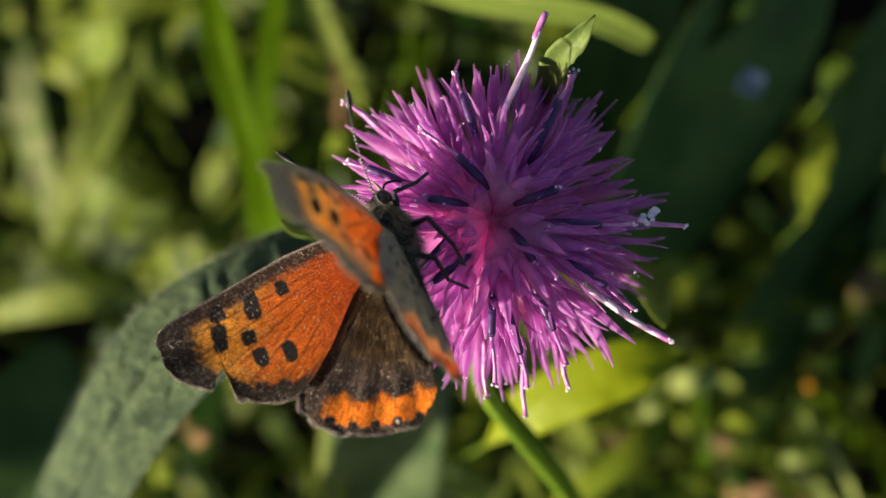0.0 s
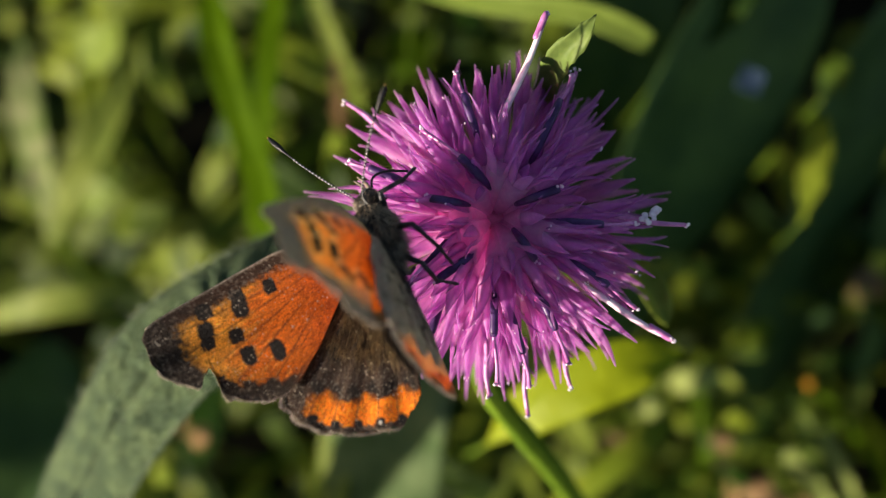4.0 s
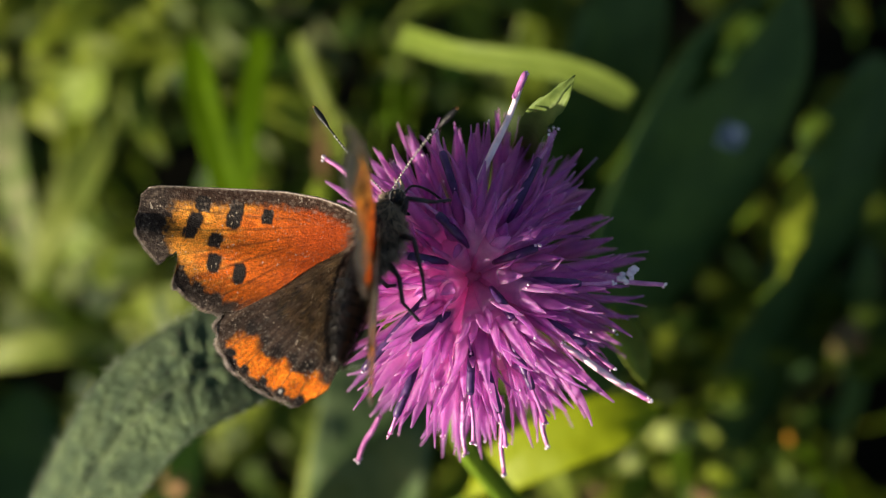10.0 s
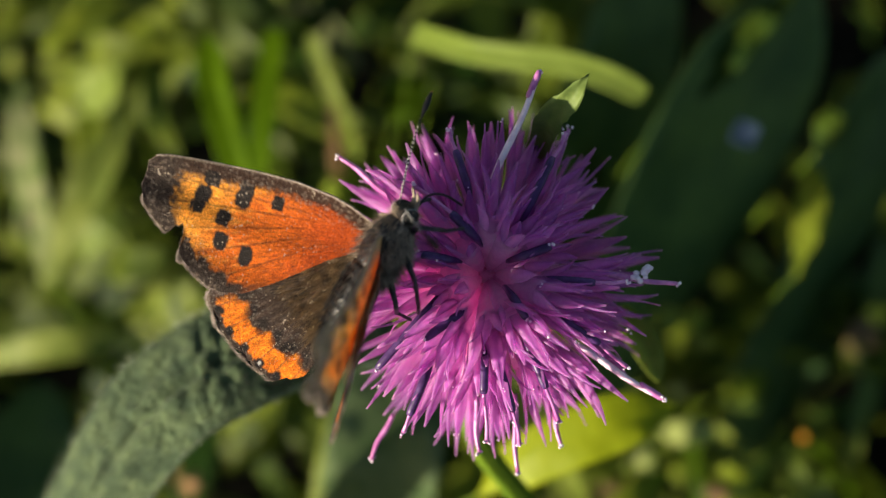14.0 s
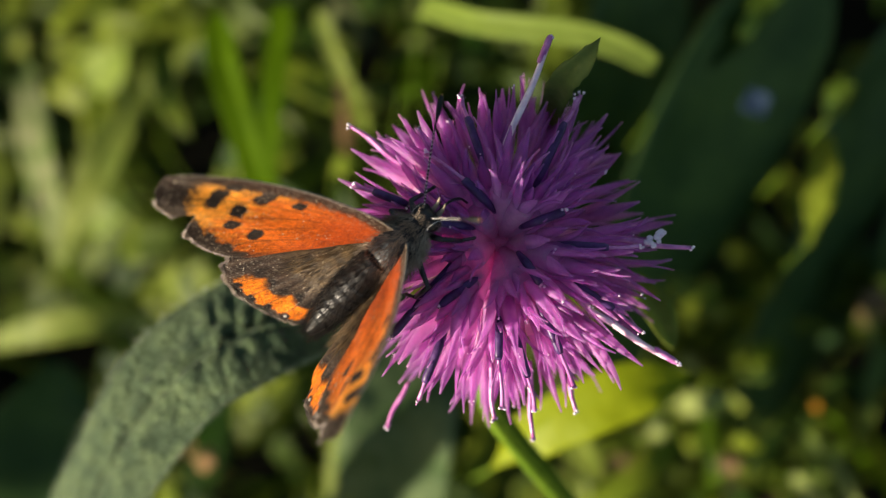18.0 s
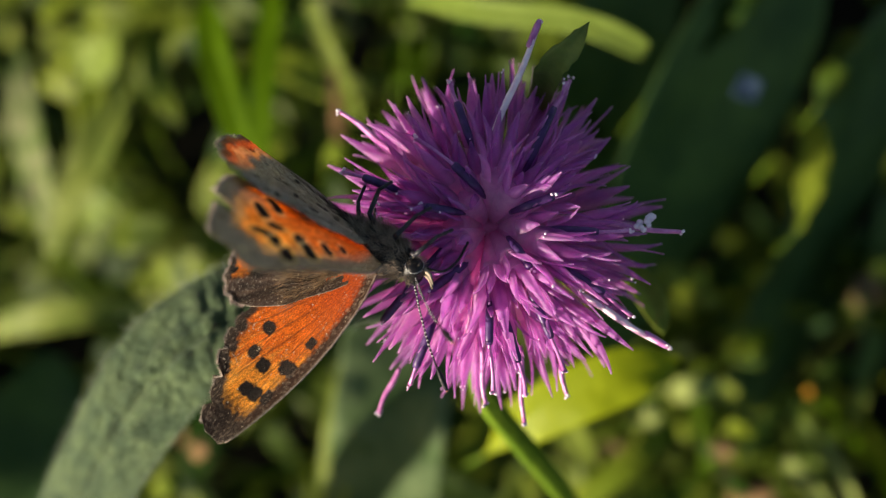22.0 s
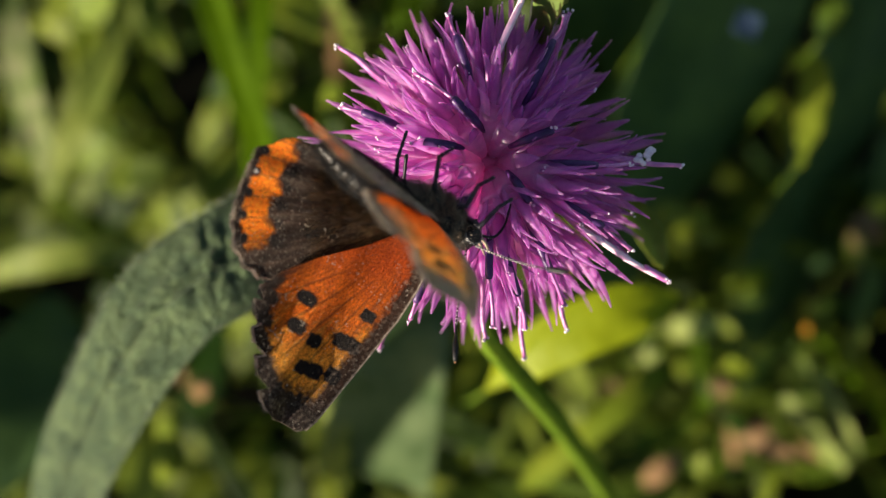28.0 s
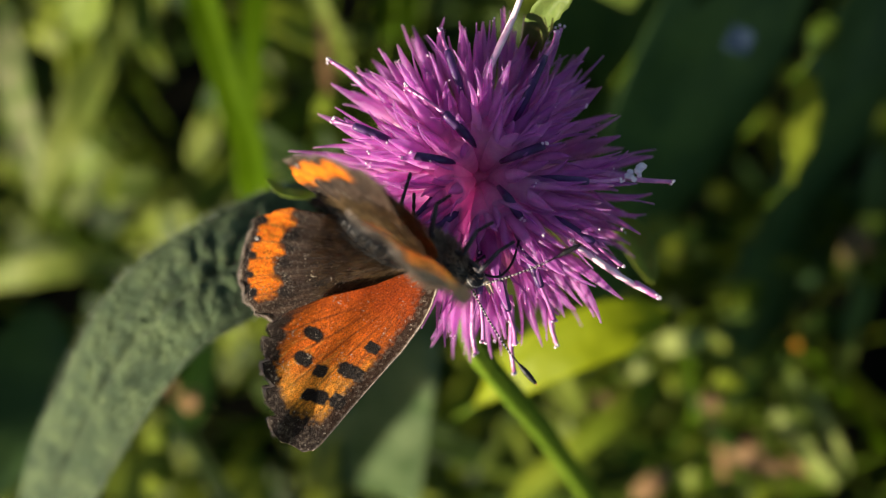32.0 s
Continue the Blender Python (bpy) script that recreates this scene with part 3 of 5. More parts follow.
def leaf_thing(name, points, width, mat, label, category="leaf", facing=(0, 0, 1), fold=0.15, profile=None, wave=0.3, seed=1, thick=0.15, n=40, m=12, rib=0.022, stalk=True, groove=0.0, quilt=0.0):
    """A leaf or blade with its midrib, on a stalk that runs down into the sward."""
    ob = thing(name, points[0], label, category, LEAF_GROUPS.get(name, ""))
    v, f = blade(points, width, facing, fold, profile, n, m, thick, wave, seed, 0.0, groove, quilt)
    part("leaf_blade", v, f, mat, ob)
    line = spline(points, 24)
    up = Vector(facing).normalized()
    keel = [p - up * (thick + 0.12 + wave * 0.6 + groove * 1.3) for p in line]
    v, f = tube(keel, [width * rib * (1.15 - 0.9 * i / 24) + 0.05 for i in range(25)], 7)
    part("midrib", v, f, STEM, ob, "raised green midrib")
    if stalk:
        base, into = Vector(points[0]), (Vector(points[0]) - Vector(points[1])).normalized()
        drop = (spot(*base).z + 0.004) / MM
        path = spline([base, base + into * min(6, drop * 0.3) + DOWNHILL * drop * 0.25, base + into * min(8, drop * 0.4) + DOWNHILL * drop], 14)
        v, f = tube(path, [width * rib * 1.15 + 0.06 + 0.02 * i for i in range(15)], 7)
        part("stalk", v, f, STEM, ob)
    return ob


def strap(u):
    return min(1.0, u * 9 + 0.3) * (1 - max(0, (u - 0.82) / 0.18) ** 2.2)


def lance(u):
    return min(1, u * 4 + 0.08) * (0.35 + 0.65 * math.sin(math.pi * min(1, u * 0.62 + 0.14))) * (1 - max(0, (u - 0.7) / 0.3) ** 1.8)


def even(u):
    return 1.0


def teardrop(u):
    """Narrow stalk end, widest past the middle, blunt tip."""
    return 0.28 + 0.72 * math.sin(math.pi * min(1.0, max(0.0, (u - 0.2) / 0.82)) ** 1.1) ** 0.9


WOOLLY_LINE = [(-51.1, -57.1, -70.0), (-39.2, -31.7, -40.0), (-30.3, -17.9, -25.0), (-23.1, -8.8, -19.0), (-16.0, -4.2, -18.0), (-8.6, -1.3, -21.0), (-3.5, -2.0, -27.0), (1.9, -6.2, -31.0)]


def broad(u):
    return math.sin(math.pi * (0.1 + 0.8 * u)) ** 0.35 * (1 if u < 0.8 else 1 - 0.8 * (u - 0.8) / 0.2)


woolly = leaf_thing("knapweed_leaf", WOOLLY_LINE, 9.3, WOOLLY, "broad grey-green woolly knapweed leaf arching below the butterfly", facing=(-0.15, 0.15, 1), fold=-0.12, profile=broad, wave=0.85, n=260, m=44, stalk=False, groove=0.7, quilt=0.55)


def felt(parent, points, width, profile, facing):
    """Short pale hairs along a leaf's rims."""
    rnd = random.Random(17)
    line = spline(points, 90)
    up = Vector(facing).normalized()
    roots, ways = [], []
    for k in range(1500):
        i = rnd.randrange(1, 90)
        d = (line[i + 1] - line[i - 1]).normalized() if i < 90 else (line[i] - line[i - 1]).normalized()
        side = d.cross(up).normalized()
        s = rnd.choice((-1, 1))
        p = line[i] + (line[i] - line[i - 1]) * rnd.random()
        roots.append(p + side * s * width * 0.5 * profile(i / 90) * rnd.uniform(0.93, 1.0) - up * 0.45)
        ways.append(side * s * 0.9 + up * 0.5)
    v, f = hairs(roots, ways, 0.7, 0.02, rnd)
    part("felt_hairs", v, f, FELT, parent, "short pale felt hairs", smooth=False)


felt(woolly, WOOLLY_LINE, 9.3, broad, (-0.15, 0.15, 1))
leaf_thing("grass_blade", [(-22.4, 0.1, -78.0), (-22.2, 7.1, -70.0), (-23.9, 15.3, -64.0), (-26.1, 23.5, -62.0), (-27.9, 31.5, -62.0)], 4.3, GRASS, "tall green grass blade behind the flower", "grass", facing=(-0.25, -0.1, 1), fold=0.2, profile=strap, wave=0.3, seed=1)
leaf_thing("grass_blade", [(-25.7, 0.9, -86.0), (-23.8, 8.1, -76.0), (-22.7, 17.2, -72.0), (-21.3, 30.1, -72.0), (-20.7, 34.4, -72.0)], 3.4, GRASS, "narrow green grass blade behind the flower", "grass", facing=(-0.45, -0.1, 1), fold=0.15, profile=strap, wave=0.3, seed=2)
leaf_thing("grass_blade", [(-11.9, 19.9, -96.0), (-14.1, 26.4, -90.0), (-16.1, 31.3, -88.0), (-18.1, 36.7, -86.0)], 2.4, PALE, "pale green grass blade among meadow leaves", "grass", facing=(-0.3, -0.2, 1), fold=0.2, profile=strap, wave=0.3, seed=1)
leaf_thing("grass_blade", [(-2.9, 31.0, -60.0), (0.4, 28.7, -54.0), (4.7, 26.8, -50.0), (12.9, 25.3, -47.0), (18.2, 23.5, -46.0), (22.0, 21.5, -46.0)], 2.7, LIME, "bent yellow-green grass blade with a blunt end", "grass", (0, -0.15, 1), 0.12, lambda u: 1 - 0.35 * max(0, (u - 0.9) / 0.1) ** 2, 0.1)
leaf_thing("sorrel_leaf", [(4.4, -20.7, -46.0), (8.3, -16.6, -41.0), (13.7, -13.4, -38.0), (18.6, -11.4, -37.0), (23.8, -10.1, -38.0)], 5.9, SORREL, "yellow-green broad leaf under the flower", facing=(-0.1, 0.0, 1), fold=0.1, profile=lance, wave=0.3, seed=1)
# Dock leaves: coloured dark for shade and turned away from the sun.
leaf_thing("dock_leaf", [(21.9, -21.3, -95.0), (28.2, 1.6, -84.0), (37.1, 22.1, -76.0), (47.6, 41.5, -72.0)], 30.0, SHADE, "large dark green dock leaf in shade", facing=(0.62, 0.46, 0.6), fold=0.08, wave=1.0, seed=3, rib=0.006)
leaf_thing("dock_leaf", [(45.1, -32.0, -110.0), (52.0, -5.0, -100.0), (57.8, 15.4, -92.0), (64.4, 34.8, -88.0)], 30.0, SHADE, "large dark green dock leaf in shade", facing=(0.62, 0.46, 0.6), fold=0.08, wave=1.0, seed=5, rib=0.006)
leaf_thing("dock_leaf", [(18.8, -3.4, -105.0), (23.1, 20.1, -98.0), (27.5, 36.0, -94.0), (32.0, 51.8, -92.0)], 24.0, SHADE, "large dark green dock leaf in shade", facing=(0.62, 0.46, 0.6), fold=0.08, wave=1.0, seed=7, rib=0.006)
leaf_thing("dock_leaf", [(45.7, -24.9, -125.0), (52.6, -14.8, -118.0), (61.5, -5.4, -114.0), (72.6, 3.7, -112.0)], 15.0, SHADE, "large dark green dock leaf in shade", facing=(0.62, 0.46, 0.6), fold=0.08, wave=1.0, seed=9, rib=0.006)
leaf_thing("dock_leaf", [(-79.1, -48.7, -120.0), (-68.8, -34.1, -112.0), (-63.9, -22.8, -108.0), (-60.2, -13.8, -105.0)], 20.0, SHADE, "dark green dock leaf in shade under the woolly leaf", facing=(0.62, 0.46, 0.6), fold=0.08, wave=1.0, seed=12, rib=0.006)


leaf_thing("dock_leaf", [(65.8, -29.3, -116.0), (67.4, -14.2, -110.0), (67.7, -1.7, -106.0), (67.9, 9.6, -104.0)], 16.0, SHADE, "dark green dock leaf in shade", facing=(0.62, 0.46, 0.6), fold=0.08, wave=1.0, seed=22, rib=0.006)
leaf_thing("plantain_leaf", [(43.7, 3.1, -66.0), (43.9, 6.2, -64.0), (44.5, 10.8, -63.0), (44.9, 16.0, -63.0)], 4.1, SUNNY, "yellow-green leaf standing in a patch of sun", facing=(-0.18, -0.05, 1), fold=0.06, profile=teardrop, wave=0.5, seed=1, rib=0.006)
leaf_thing("plantain_leaf", [(47.8, 19.0, -70.0), (48.5, 21.8, -68.0), (49.3, 23.7, -68.0)], 3.6, HALF_LIT, "small green leaf in half shade", facing=(-0.4, -0.15, 1), fold=0.1, wave=0.4, seed=4)
leaf_thing("plantain_leaf", [(-59.0, 2.3, -104.0), (-59.3, 11.0, -98.0), (-60.3, 20.6, -95.0), (-60.9, 31.8, -94.0)], 6.5, BLOTCHED, "pale grey-green plantain leaf with reddish blotches", facing=(-0.3, -0.2, 1), fold=0.1, wave=1.2, seed=3)
leaf_thing("plantain_leaf", [(-61.2, 1.7, -108.0), (-57.9, 7.4, -104.0), (-53.9, 14.9, -101.0), (-50.8, 23.5, -100.0)], 5.0, FELTED, "pale green leaf leaning against another", facing=(-0.2, -0.1, 1), fold=0.1, wave=1.0, seed=72)
leaf_thing("plantain_leaf", [(-57.8, 1.8, -100.0), (-52.4, 11.7, -96.0), (-47.6, 21.4, -95.0), (-46.2, 27.4, -96.0)], 5.5, PALE, "pale green leaf leaning across the sward", facing=(-0.35, -0.3, 1), fold=0.15, wave=0.9, seed=5)
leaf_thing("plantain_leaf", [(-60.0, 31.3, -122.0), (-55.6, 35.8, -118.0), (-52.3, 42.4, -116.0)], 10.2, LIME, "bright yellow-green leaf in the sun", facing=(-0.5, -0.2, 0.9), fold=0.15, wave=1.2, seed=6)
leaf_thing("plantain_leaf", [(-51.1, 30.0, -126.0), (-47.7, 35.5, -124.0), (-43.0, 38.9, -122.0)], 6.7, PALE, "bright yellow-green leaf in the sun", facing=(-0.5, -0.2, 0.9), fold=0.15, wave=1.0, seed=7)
leaf_thing("plantain_leaf", [(-71.5, -11.2, -105.0), (-60.5, -8.3, -98.0), (-51.9, -7.2, -97.0), (-44.1, -6.0, -100.0)], 4.9, PALE, "pale green leaf lying low in the sward", facing=(-0.4, -0.3, 1), fold=0.12, wave=0.6, seed=14)
leaf_thing("plantain_leaf", [(-44.7, -3.5, -112.0), (-39.6, 0.1, -106.0), (-34.9, 3.5, -104.0), (-30.9, 6.6, -106.0)], 7.4, PALE, "pale green leaf lying low in the sward", facing=(-0.45, -0.3, 1), fold=0.15, wave=0.9, seed=15)
leaf_thing("plantain_leaf", [(-61.2, 6.9, -126.0), (-56.7, 10.5, -122.0), (-52.0, 13.4, -122.0)], 6.1, LIME, "small yellow-green leaf in the sward", facing=(-0.5, -0.2, 0.9), fold=0.2, wave=0.9, seed=16)
leaf_thing("plantain_leaf", [(-41.7, 8.0, -130.0), (-38.0, 14.6, -126.0), (-37.1, 21.3, -126.0)], 5.4, PALE, "pale green leaf between grass blades", facing=(-0.4, -0.2, 1), fold=0.2, wave=0.9, seed=17)
leaf_thing("plantain_leaf", [(-8.5, -37.1, -78.0), (-7.2, -26.4, -68.0), (-6.0, -17.6, -64.0), (-4.9, -8.2, -66.0)], 14.0, DIM, "broad grey-green woolly leaf below the flower", facing=(-0.12, 0.0, 1), fold=0.1, profile=even, wave=0.9, seed=18, n=60, m=20)
leaf_thing("plantain_leaf", [(-14.6, -37.1, -78.0), (-13.8, -28.5, -72.0), (-12.6, -19.7, -70.0), (-10.3, -11.4, -72.0)], 4.8, PALE, "narrow grey-green leaf below the flower", facing=(-0.6, -0.1, 0.9), fold=0.1, profile=even, wave=0.5, seed=19)
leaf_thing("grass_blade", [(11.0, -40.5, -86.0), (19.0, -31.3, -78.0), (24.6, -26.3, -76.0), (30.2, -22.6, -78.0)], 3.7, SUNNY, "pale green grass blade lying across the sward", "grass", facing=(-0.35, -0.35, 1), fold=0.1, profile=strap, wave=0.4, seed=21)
leaf_thing("grass_blade", [(8.4, -11.5, -74.0), (10.4, -14.9, -72.0), (14.4, -19.6, -72.0), (19.5, -27.4, -76.0)], 4.2, PALE, "broad olive grass blade beside the stem", "grass", facing=(-0.3, 0.0, 1), fold=0.15, profile=strap, wave=0.4, seed=22)
leaf_thing("grass_blade", [(56.5, -40.4, -96.0), (52.4, -31.1, -90.0), (50.5, -25.6, -88.0), (50.0, -22.8, -88.0)], 2.1, LIME, "thin yellow-green grass stalk", "grass", facing=(-0.5, -0.2, 0.9), fold=0.1, profile=strap, wave=0.1, seed=23)
leaf_thing("grass_blade", [(57.8, -40.3, -92.0), (52.2, -33.7, -88.0), (48.4, -29.7, -86.0), (46.9, -28.4, -86.0)], 2.4, FELTED, "thin pale grey grass blade", "grass", facing=(-0.5, -0.3, 0.8), fold=0.1, profile=strap, wave=0.1, seed=24)
leaf_thing("grass_blade", [(59.5, -38.7, -92.0), (56.2, -32.3, -88.0), (53.8, -27.5, -88.0), (53.0, -25.2, -88.0)], 1.7, FELTED, "thin pale grey grass blade", "grass", facing=(-0.5, -0.3, 0.8), fold=0.1, profile=strap, wave=0.1, seed=25)
leaf_thing("grass_blade", [(68.2, -36.7, -98.0), (61.0, -29.3, -94.0), (56.9, -23.6, -94.0), (53.9, -20.5, -95.0)], 1.3, GRASS, "thin green grass blade in half shade", "grass", facing=(-0.5, -0.3, 0.8), fold=0.1, profile=strap, wave=0.1, seed=26)
leaf_thing("grass_blade", [(38.5, -42.2, -104.0), (38.9, -31.7, -98.0), (38.1, -23.3, -98.0), (35.8, -16.7, -99.0)], 2.0, GRASS, "thin green grass blade in half shade", "grass", facing=(-0.5, -0.3, 0.8), fold=0.1, profile=strap, wave=0.1, seed=27)
leaf_thing("clover_leaf", [(31.6, -21.0, -100.0), (35.2, -19.4, -96.0), (39.9, -19.0, -98.0)], 4.3, PALE, "small yellow-green clover leaf in the sun", "leaf", facing=(-0.4, -0.2, 1), fold=0.1, wave=0.5, seed=28)
leaf_thing("clover_leaf", [(28.7, -26.6, -102.0), (29.8, -24.8, -98.0), (31.8, -23.5, -98.0)], 4.5, FELTED, "small pale clover leaf in the sun", "leaf", facing=(-0.4, -0.2, 1), fold=0.1, wave=0.5, seed=29)
leaf_thing("clover_leaf", [(46.5, -16.3, -112.0), (48.4, -14.9, -108.0), (51.7, -14.6, -108.0)], 5.0, PALE, "small green clover leaf in the sward", "leaf", facing=(-0.2, 0.1, 1), fold=0.1, wave=0.5, seed=30)
leaf_thing("clover_leaf", [(61.2, -19.7, -116.0), (62.7, -18.4, -112.0), (65.4, -17.9, -112.0)], 4.5, GRASS, "small green clover leaf in the sward", "leaf", facing=(-0.2, 0.1, 1), fold=0.1, wave=0.5, seed=31)
leaf_thing("clover_leaf", [(35.7, -3.5, -112.0), (37.1, -2.6, -108.0), (39.8, -2.6, -108.0)], 4.4, PALE, "small yellow-green clover leaf in the sun", "leaf", facing=(-0.3, 0.0, 1), fold=0.1, wave=0.5, seed=32)
leaf_thing("dock_leaf", [(28.7, 23.0, -74.0), (34.4, 28.3, -70.0), (39.2, 33.5, -68.0), (44.5, 38.7, -68.0)], 3.7, HALF_LIT, "green leaf edge, lit and shaded patches put into its colour", facing=(-0.35, -0.15, 1), fold=0.12, wave=1.6, seed=33, rib=0.008)
leaf_thing("dry_stalk", [(41.1, -34.1, -100.0), (44.3, -34.8, -96.0), (50.6, -36.4, -95.0), (57.5, -40.4, -96.0)], 1.2, DRY, "tan withered grass stalk", "grass", facing=(-0.4, -0.3, 0.9), fold=0.1, profile=strap, wave=0.1, seed=34)
leaf_thing("dry_stalk", [(44.6, -42.2, -104.0), (42.8, -34.6, -100.0), (41.4, -27.8, -100.0), (40.6, -25.0, -101.0)], 1.3, DRY, "tan withered grass stalk", "grass", facing=(-0.5, -0.3, 0.9), fold=0.1, profile=strap, wave=0.1, seed=35)
leaf_thing("yellow_petal", [(-17.3, 14.5, -98.0), (-16.4, 14.7, -96.0), (-15.5, 15.1, -96.0)], 1.2, GOLD, "tiny orange-yellow flower petal in the sward", "petal", facing=(-0.4, -0.2, 1), fold=0.1, wave=0.1, seed=37)

leaf_thing("clover_leaf", [(28.0, -3.1, -80.0), (30.0, -2.6, -78.0), (32.4, -2.1, -79.0)], 3.4, PALE, "small yellow-green clover leaf in the sun", "leaf", facing=(-0.5, -0.25, 0.85), fold=0.1, wave=0.6, seed=41, n=16, m=8)
leaf_thing("clover_leaf", [(34.1, -5.2, -86.0), (35.9, -5.8, -84.0), (38.3, -6.6, -85.0)], 3.1, PALE, "small yellow-green clover leaf in the sun", "leaf", facing=(-0.5, -0.25, 0.85), fold=0.1, wave=0.6, seed=42, n=16, m=8)
leaf_thing("sward_leaf", [(41.5, -14.7, -90.0), (43.9, -13.3, -88.0), (47.0, -12.2, -89.0)], 4.4, HALF_LIT, "green leaf low in the sward, lit and shaded patches in its colour", "leaf", facing=(-0.5, -0.25, 0.85), fold=0.1, wave=0.6, seed=43, n=16, m=8)
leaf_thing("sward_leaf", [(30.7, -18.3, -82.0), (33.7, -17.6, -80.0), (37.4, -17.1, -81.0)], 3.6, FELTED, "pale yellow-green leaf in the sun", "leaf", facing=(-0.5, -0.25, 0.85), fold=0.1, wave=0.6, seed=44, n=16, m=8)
leaf_thing("sward_leaf", [(54.8, -18.4, -94.0), (55.8, -16.4, -92.0), (57.9, -14.8, -93.0)], 3.6, HALF_LIT, "green leaf low in the sward, lit and shaded patches in its colour", "leaf", facing=(-0.5, -0.25, 0.85), fold=0.1, wave=0.6, seed=45, n=16, m=8)
leaf_thing("sward_leaf", [(61.5, -8.4, -94.0), (63.4, -9.4, -92.0), (66.4, -10.5, -93.0)], 4.0, HALF_LIT, "green leaf low in the sward, lit and shaded patches in its colour", "leaf", facing=(-0.5, -0.25, 0.85), fold=0.1, wave=0.6, seed=46, n=16, m=8)
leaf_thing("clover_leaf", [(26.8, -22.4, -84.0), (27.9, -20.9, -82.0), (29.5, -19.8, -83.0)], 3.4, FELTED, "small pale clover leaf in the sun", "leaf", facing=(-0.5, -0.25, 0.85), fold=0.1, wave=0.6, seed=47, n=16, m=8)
leaf_thing("sward_leaf", [(47.1, -22.9, -88.0), (48.1, -20.4, -86.0), (49.8, -18.2, -87.0)], 2.7, HALF_LIT, "narrow green leaf in half shade", "leaf", facing=(-0.5, -0.25, 0.85), fold=0.1, wave=0.6, seed=48, n=16, m=8)
leaf_thing("sward_leaf", [(38.3, -23.1, -86.0), (40.6, -21.3, -84.0), (43.5, -19.9, -85.0)], 2.3, PALE, "narrow green leaf in the sun", "leaf", facing=(-0.5, -0.25, 0.85), fold=0.1, wave=0.6, seed=49, n=16, m=8)
leaf_thing("withered_leaf", [(60.4, -7.4, -98.0), (62.1, -5.6, -96.0), (64.9, -4.0, -97.0)], 5.0, DRY, "withered reddish-brown leaf in half shade", "leaf", facing=(0.6, 0.45, 0.65), fold=0.1, wave=0.6, seed=50, n=16, m=8)
leaf_thing("sward_leaf", [(58.1, -24.4, -92.0), (58.8, -20.8, -90.0), (60.4, -17.6, -91.0)], 2.4, PALE, "narrow green leaf in the sun", "leaf", facing=(-0.5, -0.25, 0.85), fold=0.1, wave=0.6, seed=51, n=16, m=8)
leaf_thing("dry_stalk", [(-14.4, 16.3, -92.0), (-14.5, 19.9, -88.0), (-14.7, 23.6, -86.0), (-14.8, 26.4, -86.0)], 1.3, DRY, "orange-brown withered grass blade", "grass", facing=(0.15, 0.1, 1), fold=0.1, profile=strap, wave=0.2, seed=52)
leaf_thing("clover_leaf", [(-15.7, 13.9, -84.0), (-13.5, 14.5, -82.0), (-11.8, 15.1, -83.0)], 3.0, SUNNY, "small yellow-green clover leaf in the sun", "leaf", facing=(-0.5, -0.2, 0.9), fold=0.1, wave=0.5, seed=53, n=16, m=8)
leaf_thing("yellow_petal", [(50.1, -19.3, -86.0), (50.4, -18.8, -85.0), (51.3, -18.7, -86.0)], 1.3, GOLD, "tiny orange-yellow flower petal in the sward", "petal", facing=(-0.5, -0.2, 1), fold=0.1, wave=0.1, seed=54, n=12, m=6)
leaf_thing("sward_leaf", [(-26.2, 49.8, -120.0), (-19.4, 43.3, -118.0), (-12.9, 37.4, -119.0)], 7.4, BLOTCHED, "broad pale green leaf in the sward", "leaf", facing=(-0.5, -0.25, 0.85), fold=0.1, wave=0.6, seed=61, n=16, m=8)
leaf_thing("clover_leaf", [(-9.0, 38.1, -112.0), (-6.9, 38.4, -110.0), (-5.0, 39.2, -111.0)], 3.2, SUNNY, "small yellow-green clover leaf in the sun", "leaf", facing=(-0.5, -0.25, 0.85), fold=0.1, wave=0.6, seed=62, n=16, m=8)
leaf_thing("clover_leaf", [(-0.2, 38.6, -118.0), (2.1, 40.6, -116.0), (4.3, 43.2, -117.0)], 5.1, PALE, "small green clover leaf in the sun", "leaf", facing=(-0.5, -0.25, 0.85), fold=0.1, wave=0.6, seed=63, n=16, m=8)
leaf_thing("clover_leaf", [(-14.7, 27.3, -114.0), (-11.8, 27.9, -112.0), (-9.1, 28.9, -113.0)], 4.1, PALE, "small green clover leaf in the sun", "leaf", facing=(-0.5, -0.25, 0.85), fold=0.1, wave=0.6, seed=64, n=16, m=8)
leaf_thing("sward_leaf", [(-7.5, 28.6, -116.0), (-5.0, 32.3, -114.0), (-2.6, 36.3, -115.0)], 6.4, GRASS, "green leaf in the sward", "leaf", facing=(-0.5, -0.25, 0.85), fold=0.1, wave=0.6, seed=65, n=16, m=8)
leaf_thing("sward_leaf", [(-14.9, 44.5, -126.0), (-10.4, 47.1, -124.0), (-6.1, 50.4, -125.0)], 5.7, HALF_LIT, "green leaf low in the sward, lit and shaded patches in its colour", "leaf", facing=(-0.5, -0.25, 0.85), fold=0.1, wave=0.6, seed=66, n=16, m=8)
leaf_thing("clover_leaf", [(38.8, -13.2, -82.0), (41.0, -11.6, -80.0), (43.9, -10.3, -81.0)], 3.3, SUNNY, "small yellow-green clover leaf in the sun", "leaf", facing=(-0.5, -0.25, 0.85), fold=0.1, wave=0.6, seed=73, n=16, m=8)
